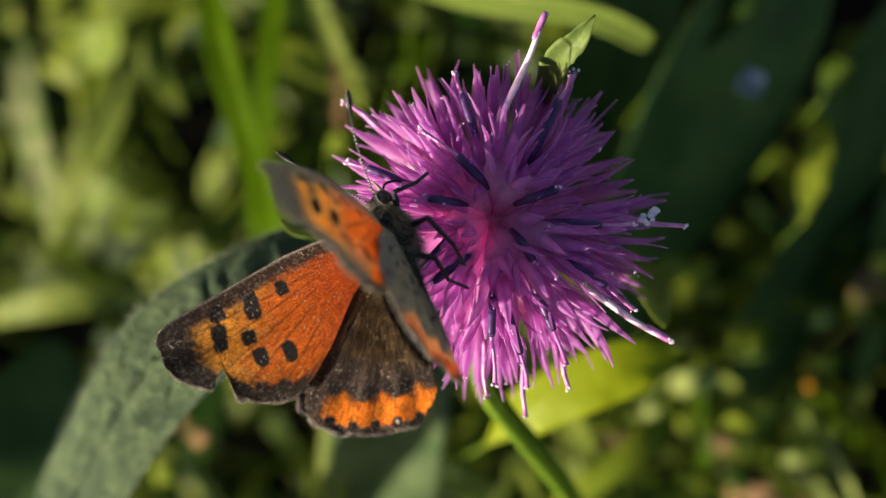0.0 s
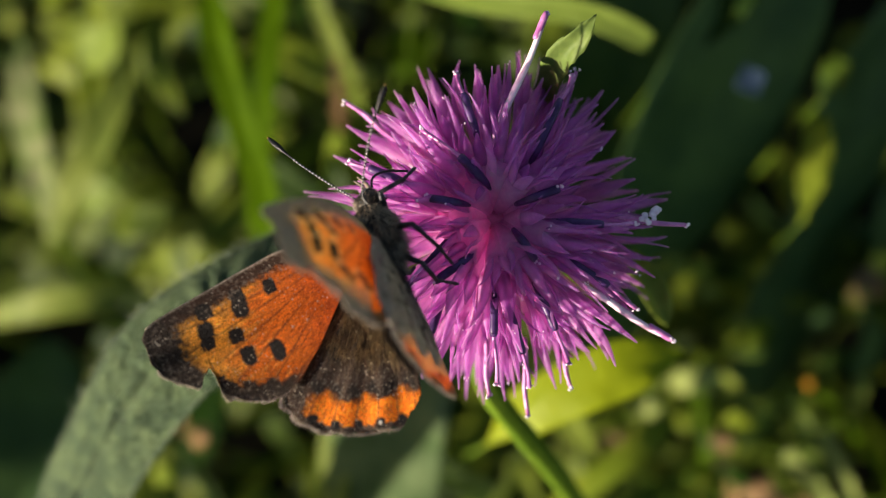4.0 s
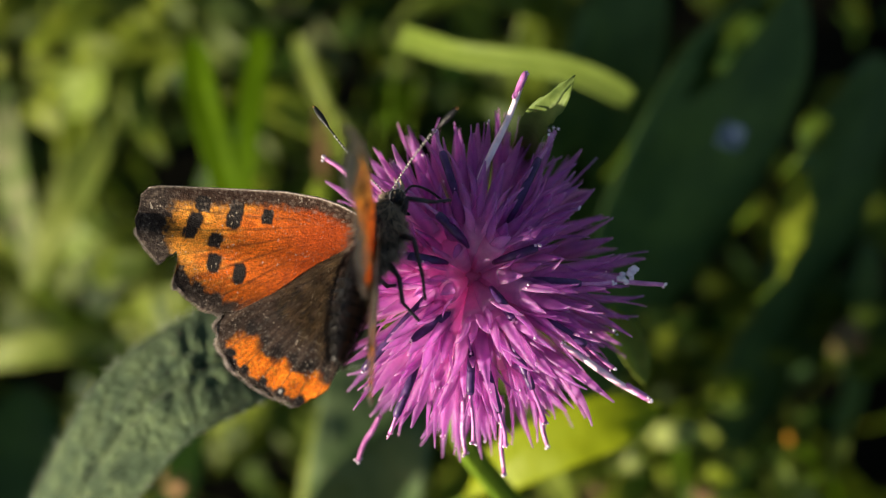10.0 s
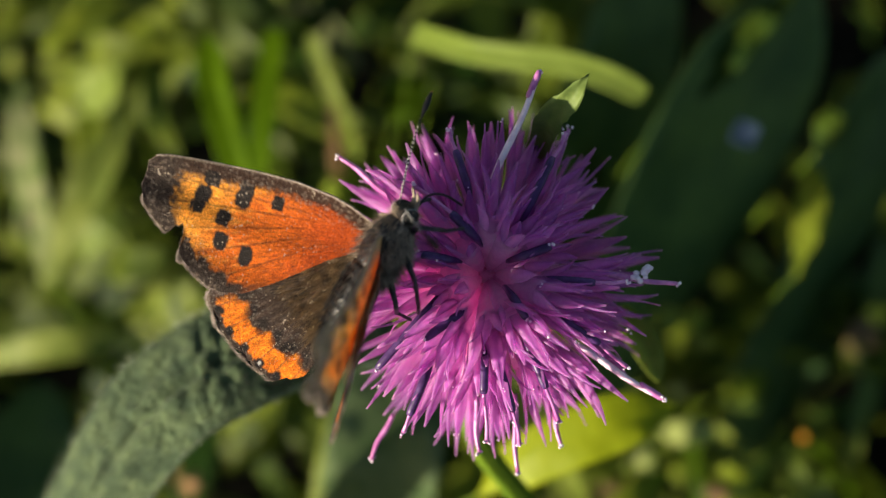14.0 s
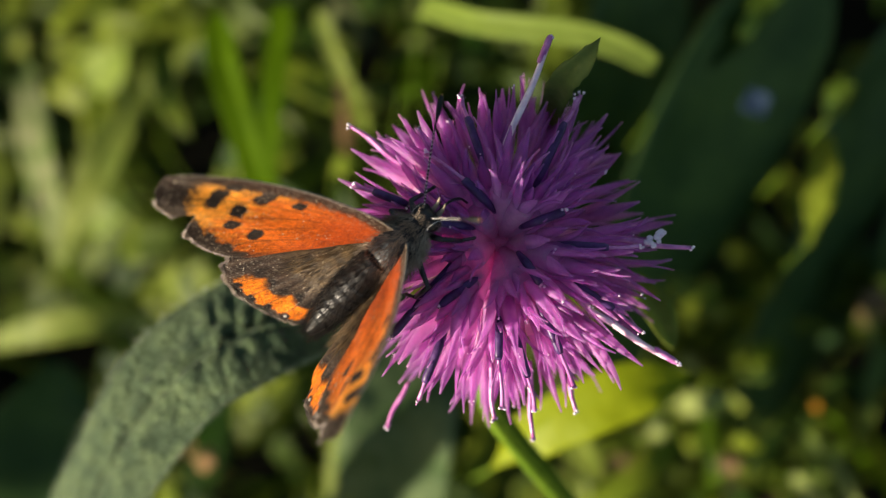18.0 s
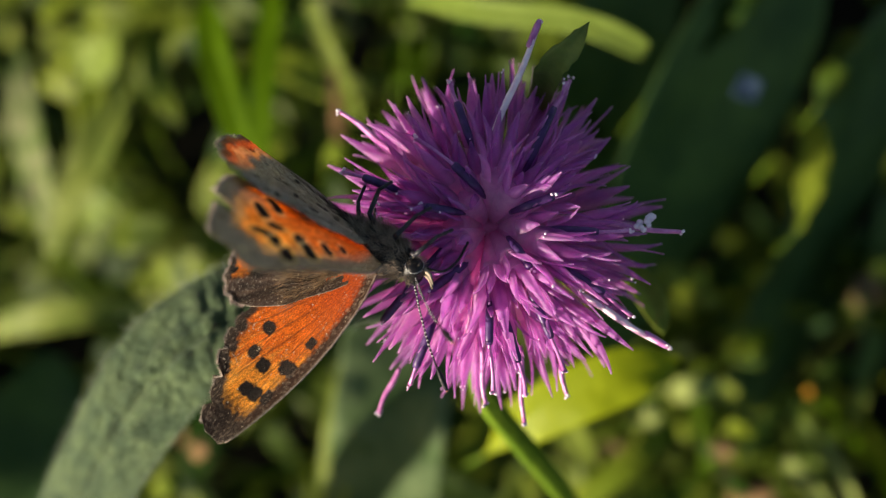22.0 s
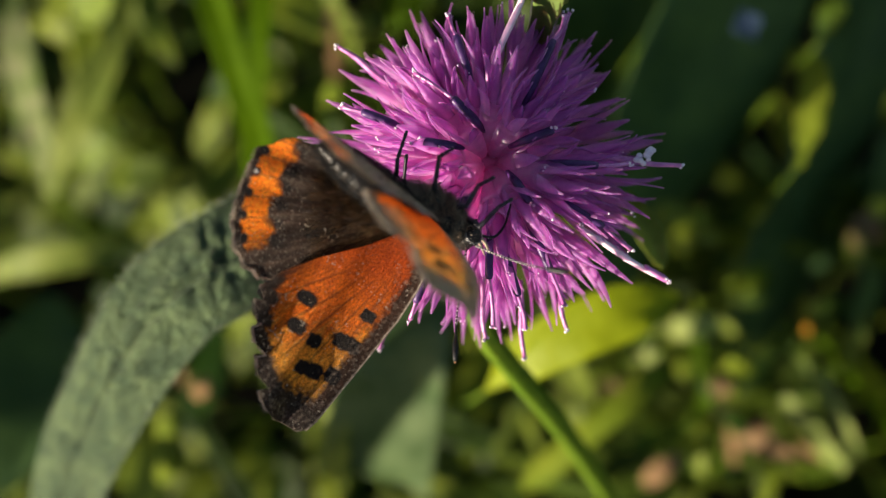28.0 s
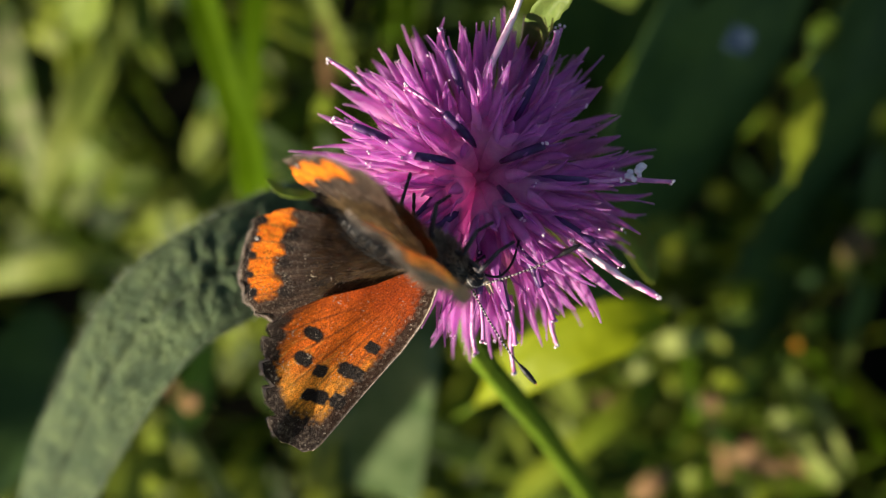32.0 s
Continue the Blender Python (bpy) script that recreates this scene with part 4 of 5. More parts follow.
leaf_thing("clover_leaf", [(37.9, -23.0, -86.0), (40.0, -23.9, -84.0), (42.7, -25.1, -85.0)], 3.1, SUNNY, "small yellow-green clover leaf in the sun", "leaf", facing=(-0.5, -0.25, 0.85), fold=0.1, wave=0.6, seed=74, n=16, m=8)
leaf_thing("withered_leaf", [(38.0, -27.9, -86.0), (38.1, -26.2, -84.0), (38.9, -24.9, -85.0)], 2.7, DRY, "small round withered tan leaf", "leaf", facing=(-0.15, 0.0, 1), fold=0.1, wave=0.6, seed=75, n=16, m=8)
leaf_thing("withered_leaf", [(41.0, -33.7, -86.0), (44.5, -34.8, -84.0), (48.8, -36.6, -85.0)], 2.6, DRY, "withered reddish-brown leaf low in the sward", "leaf", facing=(-0.5, -0.25, 0.85), fold=0.1, wave=0.6, seed=76, n=16, m=8)
leaf_thing("withered_leaf", [(27.6, -40.1, -86.0), (30.1, -37.7, -84.0), (33.2, -36.0, -85.0)], 3.1, DRY, "withered tan leaf low in the sward", "leaf", facing=(-0.5, -0.25, 0.85), fold=0.1, wave=0.6, seed=77, n=16, m=8)
leaf_thing("clover_leaf", [(-38.6, -30.7, -80.0), (-36.2, -29.3, -78.0), (-34.6, -28.5, -79.0)], 3.3, SUNNY, "small yellow-green clover leaf in the sun", "leaf", facing=(-0.5, -0.25, 0.85), fold=0.1, wave=0.6, seed=81, n=16, m=8)
leaf_thing("withered_leaf", [(-33.9, -27.0, -84.0), (-32.8, -25.1, -82.0), (-32.4, -23.7, -83.0)], 2.4, DRY, "small round withered tan leaf", "leaf", facing=(-0.15, 0.0, 1), fold=0.1, wave=0.6, seed=82, n=16, m=8)
leaf_thing("clover_leaf", [(-37.9, -36.8, -78.0), (-36.3, -34.9, -76.0), (-35.3, -33.7, -77.0)], 2.9, SUNNY, "small yellow-green clover leaf in the sun", "leaf", facing=(-0.5, -0.25, 0.85), fold=0.1, wave=0.6, seed=83, n=16, m=8)

def dry_bits():
    """Withered scraps caught between the leaves."""
    rnd = random.Random(31)
    for c, size in (((27.5, -30.7, -110.0), 4.0), ((43.6, -31.4, -112.0), 4.4), ((-39.1, -29.2, -112.0), 4.2), ((48.7, -36.5, -105.0), 4.0), ((69.0, -8.3, -120.0), 5.0), ((11.8, -24.3, -92.0), 2.4), ((25.7, -28.9, -100.0), 3.4), ((-16.3, 23.5, -120.0), 2.6), ((18.8, -32.8, -115.0), 3.6)):
        c = Vector(c)
        d = Vector((rnd.uniform(-1, 1), rnd.uniform(-1, 1), 0.2)).normalized() * size
        leaf_thing("dry_leaf", [c - d, c + Vector((0, 0, 0.6)), c + d], size * 0.9, DRY, "withered tan leaf among the green leaves", facing=(-0.4, -0.4, 0.8), fold=0.4, wave=0.5, seed=rnd.random() * 9, n=14, m=6)


dry_bits()


# An added flower shape that stands in for a blue glint on a leaf.
def glint_flower(c):
    ob = thing("blue_glint_flower", c, "blue glint of the sky in the shaded sward, built as a tiny flower", "flower")
    for k in range(4):
        a = math.pi / 2 * k + 0.4
        d = Vector((math.cos(a), math.sin(a), 0.15))
        v, f = blade([Vector(c), Vector(c) + d * 0.9, Vector(c) + d * 1.9], 1.9, (0.1, 0.1, 1), 0.15, lambda u: math.sin(math.pi * (0.1 + 0.8 * u)), 8, 6, 0.1)
        part("petal", v, f, BLUE, ob)
    v, f = tube(spline([Vector(c), Vector(c) + Vector((4.5, 2.0, -20)), Vector(c) + Vector((9, 2, -45))], 12), [0.22] * 13, 7)
    part("stalk", v, f, STEM, ob)


glint_flower((37.5, 20.3, -66.0))


def meadow():
    """The uncountable leaves of the sward below, as one object."""
    rnd = random.Random(11)
    verts, faces = [], []
    count = 0
    while count < 900:
        z = rnd.uniform(-235, -95)
        reach = (82 - z) / 82
        x, y = rnd.uniform(-44, 44) * reach, rnd.uniform(-28, 28) * reach
        if x / (82 - z) < -0.27 and y / (82 - z) < -0.04:
            continue
        if x / (82 - z) < -0.29 and z > -175:
            continue
        ax, ay = x / (82 - z), y / (82 - z)
        if ax > 0.13 and ay > -0.02 and rnd.random() < 0.85:
            continue
        if -0.11 < ax < 0.02 and ay > 0.05 and rnd.random() < 0.8:
            continue
        if -0.26 < ax < -0.14 and 0.03 < ay < 0.14 and rnd.random() < (0.97 if ax < -0.17 and 0.045 < ay < 0.125 else 0.65):
            continue
        if x / (82 - z) > 0.08 and y / (82 - z) < -0.05 and rnd.random() < 0.85:
            continue
        L, W = rnd.uniform(8, 34), rnd.uniform(2.0, 8.0)
        a = rnd.uniform(0, 6.28)
        rise = rnd.uniform(-0.2, 0.9)
        d = Vector((math.cos(a), math.sin(a), rise)).normalized()
        c = Vector((x, y, z))
        bend = Vector((rnd.uniform(-.3, .3), rnd.uniform(-.3, .3), -rnd.uniform(0.1, 0.5)))
        pts = [c - d * L / 2 + bend * 6, c, c + d * L / 2 + bend * 8]
        v, f = blade(pts, W, (rnd.uniform(-.7, .4), rnd.uniform(-.7, .4), 1), 0.2, None, 7, 4, 0.2, 0.4, rnd.random() * 50)
        count += 1
        if ax > 0.27 and ay < 0.1 and count % 5 < 2:
            continue
        if ax > 0.2 and ay > 0.0 and z > -150:
            continue
        if -0.21 < ax < -0.06 and -0.23 < ay < -0.10 and count % 5:
            continue
        o = len(verts)
        verts += [spot(*p) for p in v]
        faces += [tuple(i + o for i in g) for g in f]
    # small bright leaves low beside the stem
    for k in range(150):
        z = rnd.uniform(-140, -85)
        reach = (82 - z) / 82
        c = Vector((rnd.uniform(4, 26) * reach, rnd.uniform(-20, -7.5) * reach, z))
        a = rnd.uniform(0, 6.28)
        d = Vector((math.cos(a), math.sin(a), rnd.uniform(-0.2, 0.6))).normalized() * rnd.uniform(1.6, 5)
        v, f = blade([c - d, c, c + d], rnd.uniform(1.2, 3.6), (rnd.uniform(-.9, .1), rnd.uniform(-.9, .1), 0.7), 0.2, None, 6, 4, 0.15, 0.3, rnd.random() * 50)
        o = len(verts)
        verts += [spot(*p) for p in v]
        faces += [tuple(i + o for i in g) for g in f]
    # the sward round about
    for k in range(2600):
        a, r = rnd.uniform(0, 6.283), 0.16 + 0.95 * rnd.random() ** 1.4
        foot = Vector((r * math.cos(a), 0.08 + r * math.sin(a), -0.004))
        lean = Vector((rnd.uniform(-1, 1), rnd.uniform(-1, 1), 0))
        H = rnd.uniform(0.05, 0.13)
        side = Vector((-lean.y, lean.x, 0)).normalized() * rnd.uniform(0.0012, 0.004)
        tip = foot + Vector((0, 0, H)) + lean * H * 0.7
        mid = foot + Vector((0, 0, H * 0.6)) + lean * H * 0.2
        o = len(verts)
        verts += [foot - side, foot + side, mid - side * 0.9, mid + side * 0.9, tip]
        faces += [(o, o + 1, o + 3, o + 2), (o + 2, o + 3, o + 4)]
    ob = new("meadow_foliage", mesh_of("meadow_foliage", verts, faces, MEADOW))
    tagged(ob, "tangle of blurred green meadow leaves and grass", "foliage", kind="stuff")


meadow()


# ---- butterfly ----
def curve_at(table, x):
    for (x0, y0), (x1, y1) in zip(table, table[1:]):
        if x <= x1:
            f = (x - x0) / (x1 - x0) if x1 > x0 else 0
            return y0 + (y1 - y0) * max(0, min(1, f))
    return table[-1][1]


COSTA = [(0.2, 0.9), (1.5, 1.65), (3.0, 2.1), (4.4, 2.3), (7, 2.3), (9.7, 1.98), (12, 1.62), (14.3, 1.22), (15.6, 0.95), (16.3, 0.68), (16.8, 0.1)]
MARGIN = [(0.2, 0.2), (1.5, -0.4), (3.5, -2.0), (6, -4.5), (8, -6.2), (9.5, -6.85), (10.6, -6.75), (12.2, -6.0), (13.2, -5.2), (14.4, -4.3), (15.6, -3.4), (16.3, -2.6), (16.8, -1.6)]
HIND_OUT = [(0.0, 3.0), (1.5, 5.2), (3, 7.1), (5, 8.8), (6.3, 9.35), (7.2, 9.45), (8, 9.3), (9.2, 8.6), (10.2, 7.3), (10.8, 5.9), (11.2, 4.4), (11.45, 2.8), (11.6, 2.0)]
COSTA = [(a * 0.967, b * 0.96) for a, b in COSTA]
MARGIN = [(a * 0.967, b * 0.955) for a, b in MARGIN]
HIND_OUT = [(a * 0.972, b * 0.97) for a, b in HIND_OUT]
HINGE = 1.0
SPOTS = [(0.42, 7.55, 0.62, 0.50), (-0.15, 9.85, 0.72, 0.66), (0.52, 9.75, 0.72, 0.62), (0.42, 12.05, 0.62, 0.66), (-0.75, 12.4, 0.72, 0.66), (-1.55, 12.5, 0.62, 0.60), (-1.78, 10.65, 0.62, 0.60), (-3.25, 10.35, 0.78, 0.60), (-3.6, 8.5, 0.82, 0.54)]


def smooth(e0, e1, x):
    f = np.clip((x - e0) / (e1 - e0), 0, 1)
    return f * f * (3 - 2 * f)


def wobble(p, q, s, seed):
    """Irregular values between -1 and 1 over the wing."""
    return np.array([noise.noise((a * s + seed, b * s, seed * 2.3)) for a, b in zip(p, q)])


def tint(col, new_, w):
    return col * (1 - w[:, None]) + np.array(new_)[None, :] * w[:, None]


def fore_pattern(p, q, under):
    top = np.array([curve_at(COSTA, b) for b in q])
    bot = np.array([curve_at(MARGIN, b) for b in q])
    w1, w2, w3 = wobble(p, q, 1.1, 3.0), wobble(p, q, 4.0, 9.0), wobble(p, q, 7.5, 14.0)
    ang, rad = np.arctan2(p - 1.0, q + 1.0), np.hypot(p - 1.0, q + 1.0)
    ray = wobble(ang * 30, rad * 0.45, 1.0, 17.0)
    deep, warm, gold = (0.46, 0.070, 0.003), (0.60, 0.130, 0.004), (0.78, 0.32, 0.030)
    if under:
        deep, warm, gold = (0.64, 0.25, 0.03), (0.72, 0.31, 0.045), (0.76, 0.37, 0.08)
    col = np.tile(np.array(deep), (len(p), 1))
    col = tint(col, warm, smooth(3.5, 8.0, q + w1))
    col = tint(col, gold, smooth(8.2, 13.2, q + 0.6 * w1 + 0.35 * (p + 2) + 2.2 * ray))
    dark = np.array((0.44, 0.34, 0.26)) if under else np.array((0.032, 0.021, 0.015))
    edge = np.minimum(np.hypot(q - 16.3, p + 1.2), 99)
    # veins fanning out from the root
    for vein in (-0.10, -0.22, -0.36, -0.50, -0.68):
        d = np.abs((p - 1.0) * math.cos(vein) - (q - 1.5) * math.sin(vein))
        col = tint(col, (0.06, 0.022, 0.008), (1 - smooth(0.02, 0.09, d + 0.03 * w2)) * smooth(3.5, 7.5, q) * 0.6)
    # dark root, costa and outer border; the orange runs out to the inner edge
    brown = np.array((0.44, 0.34, 0.26)) if under else np.array((0.052, 0.025, 0.014))
    col = tint(col, brown, (1 - smooth(0.8, 2.4, q + 0.5 * w2)) * 0.85)
    lead = (top - p) - 0.20 - 0.032 * np.minimum(q, 11) + 0.24 * w2 + 0.2 * ray
    col = tint(col, brown, 1 - smooth(0.25 + 0.35 * under, 0.95 + 0.5 * under, lead))
    out = np.where(q > 9.0, p - bot, 9.0) * 0.80
    col = tint(col, dark, 1 - smooth(1.0 + 0.8 * under, 1.45 + 0.9 * under, out + 0.3 * w2 + 0.25 * np.abs(np.sin(q * 2.3))))
    inn = np.where(q <= 9.3, p - bot, 9.0)
    col = tint(col, dark, (1 - smooth(0.05, 0.6, inn + 0.3 * w2 - 0.16 * (q - 6))) * smooth(5.5, 8.5, q))
    col = tint(col, dark, smooth(13.3, 14.3, q + 0.6 * w2 - 0.2 * (p + 1)))
    black = (0.012, 0.009, 0.008)
    spots = SPOTS + ([(0.4, 5.4, 0.4, 0.4)] if under else [])
    for a, b, ra, rb in spots:
        d = np.sqrt(((p - a) / ra) ** 2 + ((q - b) / rb) ** 2)
        d = (0.5 * d + 0.5 * np.maximum(np.abs(p - a) / ra, np.abs(q - b) / rb)) * 1.13 + 0.1 * w3
        if under:
            col = tint(col, (0.74, 0.55, 0.28), 1 - smooth(1.15, 1.5, d))
        col = tint(col, black, 1 - smooth(0.82, 1.06, d + 0.16 * w2))
    # worn pale scales near the tip
    worn = smooth(0.25, 0.6, wobble(p, q, 3.2, 21.0)) * smooth(12.5, 16, q) * 0.5
    col = tint(col, (0.30, 0.23, 0.17), worn)
    rim = np.minimum(out / 0.8, top - p) + 0.05 * w2
    col = tint(col, (0.38, 0.31, 0.24), (1 - smooth(0.05, 0.14, rim)) * (0.38 + 0.35 * w3))
    if not under:
        grit = smooth(0.05, 0.6, wobble(p, q, 5.0, 31.0)) * (1 - smooth(0.9, 2.2, np.minimum(out / 0.8, top - p)))
        col = tint(col, (0.26, 0.195, 0.15), grit * 0.55)
        # scales rubbed off in short strokes along the veins
        col = tint(col, (0.80, 0.42, 0.10), smooth(0.2, 0.55, wobble(ang * 55, rad * 1.3, 1.0, 23.0)) * smooth(6.0, 10.0, q) * 0.4 * smooth(0.15, 0.4, col[:, 0]))
    return col


def hind_pattern(p, q, under):
    out = np.array([curve_at(HIND_OUT, -a) for a in p])
    w1, w2 = wobble(p, q, 1.0, 5.0), wobble(p, q, 4.0, 2.0)
    if under:
        col = np.tile(np.array((0.48, 0.38, 0.29)), (len(p), 1)) * (1 + 0.18 * w1[:, None])
        for k in range(17):
            r, a = 2.5 + 1.05 * (k % 7) + 0.4 * (k % 3), -1.45 + 0.085 * ((k * 5) % 14)
            x, y = r * math.sin(a) * 1.15, r * math.cos(a) * 0.9 + 0.4
            col = tint(col, (0.03, 0.025, 0.02), 1 - smooth(0.16, 0.30, np.hypot(p - x, q - y)))
        rim = np.minimum(out - q, p + 11.27)
        col = tint(col, (0.50, 0.13, 0.03), (1 - smooth(0.45, 0.9, np.abs(rim - 0.9) + 0.3 * w2)) * smooth(-7, -9, p) * 0.85)
        return col
    col = np.tile(np.array((0.050, 0.031, 0.022)), (len(p), 1)) * (1 + 0.35 * w1[:, None])
    # distance from the outer rim, measured along the fan from the root
    ang = np.arctan2(q, -p)
    streak = wobble(ang * 26, np.hypot(p, q) * 0.5, 1.0, 51.0)
    col = tint(col, (0.120, 0.080, 0.058), smooth(0.05, 0.5, streak) * 0.6)
    col = tint(col, (0.010, 0.008, 0.007), smooth(0.05, 0.5, -streak) * 0.5)
    for x, y in ((-5.0, 3.3), (-4.3, 4.3), (-5.3, 5.0)):
        col = tint(col, (0.008, 0.007, 0.007), (1 - smooth(0.25, 0.6, np.hypot((p - x) * 0.8, q - y) + 0.15 * w2)) * 0.85)
    rim_r = np.interp(ang, FAN[0], FAN[1])
    d = rim_r - np.hypot(p, q)
    glow = smooth(0.42, 0.62, d + 0.16 * w2) * (1 - smooth(2.15, 2.5, d + 0.3 * np.sin(ang * 26) + 0.25 * w2))
    glow *= smooth(0.80, 0.72, ang + 0.03 * w2)
    col = tint(col, (0.88, 0.215, 0.006), glow)
    col = tint(col, (0.96, 0.40, 0.03), glow * smooth(0.0, 0.5, wobble(p, q, 6.0, 61.0)) * 0.6)
    for k in range(6):
        a0 = 0.07 + 0.128 * k
        r0 = np.interp(a0, FAN[0], FAN[1]) - 0.55
        x, y = -r0 * math.cos(a0), r0 * math.sin(a0)
        col = tint(col, (0.012, 0.01, 0.01), 1 - smooth(0.26, 0.42, np.hypot(p - x, q - y) + 0.06 * w2))
        if k == 2:
            col = tint(col, (0.7, 0.68, 0.65), 1 - smooth(0.08, 0.17, np.hypot(p - x, q - y)))
        r1 = r0 - 1.95
        x, y = -r1 * math.cos(a0 + 0.05), r1 * math.sin(a0 + 0.05)
        col = tint(col, (0.010, 0.008, 0.008), (1 - smooth(0.22, 0.62, np.hypot((p - x) * 0.7, q - y) + 0.14 * w2)) * 0.85)
    for a0 in (0.1, 0.22, 0.34, 0.47, 0.6, 0.74):
        d2 = np.abs(np.sin(ang - a0)) * np.hypot(p, q)
        col = tint(col, (0.055, 0.042, 0.034), (1 - smooth(0.03, 0.10, d2)) * 0.5 * smooth(1, 4, np.hypot(p, q)))
    col = tint(col, (0.36, 0.30, 0.24), (1 - smooth(0.06, 0.18, d + 0.06 * w2)) * (0.42 + 0.3 * w2))
    grit = smooth(0.3, 0.5, wobble(p, q, 8.0, 41.0)) * (1 - smooth(2.2, 6.0, d))
    col = tint(col, (0.30, 0.26, 0.22), grit * 0.5 * (1 - glow))
    # brownish hairs by the body
    col = tint(col, (0.070, 0.044, 0.022), (1 - smooth(1.5, 7.0, np.hypot(p + 1, q * 1.2) + w2)) * 0.55)
    return col


def hind_range(x, side):
    """Inner and outer q of the hindwing at p = -x, with a scalloped rim."""
    ripple = 0.12 * math.sin(x * 5.2 + side) + 0.14 * noise.noise((x * 2.6, side * 2.0, 7.0)) + 0.08 * noise.noise((x * 8.0, side * 2.0, 9.0))
    return (0.25 - 0.75 * min(1.0, max(0.0, x - 1.0) / 3.0) + 1.0 * max(0.0, (x - 5.0) / 4.6) + 1.7 * max(0.0, (x - 9.6) / 1.65) ** 1.3, curve_at(HIND_OUT, x) + (ripple if x > 6.5 else 0))


FAN = ([], [])
for _i in range(60):
    _x = 11.27 * _i / 59
    FAN[0].append(math.atan2(curve_at(HIND_OUT, _x), _x))
    FAN[1].append(math.hypot(curve_at(HIND_OUT, _x), _x))
_order = sorted(range(60), key=lambda k: FAN[0][k])
FAN = ([0.0] + [FAN[0][k] for k in _order], [11.27] + [FAN[1][k] for k in _order])


def arch(p, q):
    """Height of the forewing over its plane: pleats, a long bow and a lifted tip and leading edge."""
    return 0.012 * q * np.sin(p * 1.9) + 0.0014 * q * q + 0.012 * np.maximum(q - 7.0, 0.0) ** 2 + 0.06 * np.maximum(p + 0.5, 0.0) ** 2


def tear(q, torn):
    """How far the outer margin is torn in: one deep notch on the left wing, a ragged edge on the right."""
    if torn == 1:
        return 1.35 * smooth(12.62, 12.82, q) * (1 - smooth(13.25, 13.95, q)) + 0.5 * max(0, 1 - abs(q - 12.95) / 0.22) - 0.3 * max(0, 1 - abs(q - 12.45) / 0.4)
    if torn == 2:
        return 0.85 * max(0, 1 - abs(q - 14.6) / 0.4) + 0.75 * max(0, 1 - abs(q - 12.9) / 0.4) + 0.55 * max(0, 1 - abs(q - 11.3) / 0.4) + 0.5 * max(0, 1 - abs(q - 9.9) / 0.3)
    return 0.0


def wing_mesh(kind, side, torn):
    """A thin wing, closed all round: upper and under side carry their own patterns."""
    n, m = (190, 110) if kind == "fore" else (140, 110)
    P, Q = [], []
    rnd = random.Random(7 if side > 0 else 8)
    nick = [(0.16 if side > 0 else 0.34) * noise.noise((k * 0.21, side * 3.0, 1.0)) + 0.07 * noise.noise((k * 0.8, side * 3.0, 4.0)) for k in range(n + 1)]
    for i in range(n + 1):
        u = i / n
        if kind == "fore":
            q = 0.2 + 16.03 * u
            a, b = curve_at(COSTA, q), curve_at(MARGIN, q)
            b += (nick[i] + 0.07 * math.sin(q * 6.0)) * smooth(7.6, 9.2, q)
            b += tear(q, torn)
            b = min(b, a - 0.02)
            for k in range(m + 1):
                P.append(a + (b - a) * k / m)
                Q.append(q)
        else:
            x = 11.27 * u
            a, b = hind_range(x, side)
            b = max(b, a + 0.02)
            for k in range(m + 1):
                P.append(-x + (0.12 * math.sin(5 * (a + (b - a) * k / m)) + 0.2 * noise.noise(((a + (b - a) * k / m) * 3.0, side * 4.0, 2.0))) * smooth(0.85, 1.0, u))
                Q.append(a + (b - a) * k / m)
    p, q = np.array(P), np.array(Q)
    pattern = fore_pattern if kind == "fore" else hind_pattern
    cu, cd = pattern(p, q, False), pattern(p, q, True)
    # gentle arch and pleats along the veins
    if kind == "fore":
        h = arch(p, q)
    else:
        ang = np.arctan2(q, -p)
        h = 0.02 * np.hypot(p, q) * np.sin(ang * 26) * 0.5 - 0.25
    thick = 0.045
    verts = [(a, side * (b - HINGE), c) for a, b, c in zip(P, Q, h)] + [(a, side * (b - HINGE), c - thick) for a, b, c in zip(P, Q, h)]
    faces = []
    c, half = m + 1, (n + 1) * (m + 1)
    for i in range(n):
        for k in range(m):
            a = i * c + k
            faces.append((a, a + 1, a + c + 1, a + c))
            faces.append((half + a, half + a + c, half + a + c + 1, half + a + 1))
    for i in range(n):
        a, b = i * c, i * c + m
        faces.append((a, a + c, half + a + c, half + a))
        faces.append((b, half + b, half + b + c, b + c))
    for k in range(m):
        a, b = k, n * c + k
        faces.append((a, half + a, half + a + 1, a + 1))
        faces.append((b, b + 1, half + b + 1, half + b))
    if side * (1 if kind == "fore" else -1) > 0:
        faces = [g[::-1] for g in faces]
    # coordinates along and across the fan of veins
    if kind == "fore":
        ray = np.stack([np.arctan2(p - 1.0, q + 1.0) * 10, np.hypot(p - 1.0, q + 1.0) * 0.25, p * 0], 1)
    else:
        ray = np.stack([np.arctan2(q, 0.6 - p) * 9 + 20, np.hypot(p, q) * 0.22, p * 0], 1)
    return verts, faces, np.vstack([cu, cd]), np.vstack([ray, ray])


def coloured(ob, colours, rays):
    at = ob.data.attributes.new("ray", "FLOAT_VECTOR", "POINT")
    at.data.foreach_set("vector", rays.astype(np.float32).ravel())
    at = ob.data.attributes.new("scales", "FLOAT_COLOR", "POINT")
    at.data.foreach_set("color", np.hstack([np.clip(colours, 0, 1), np.ones((len(colours), 1))]).astype(np.float32).ravel())


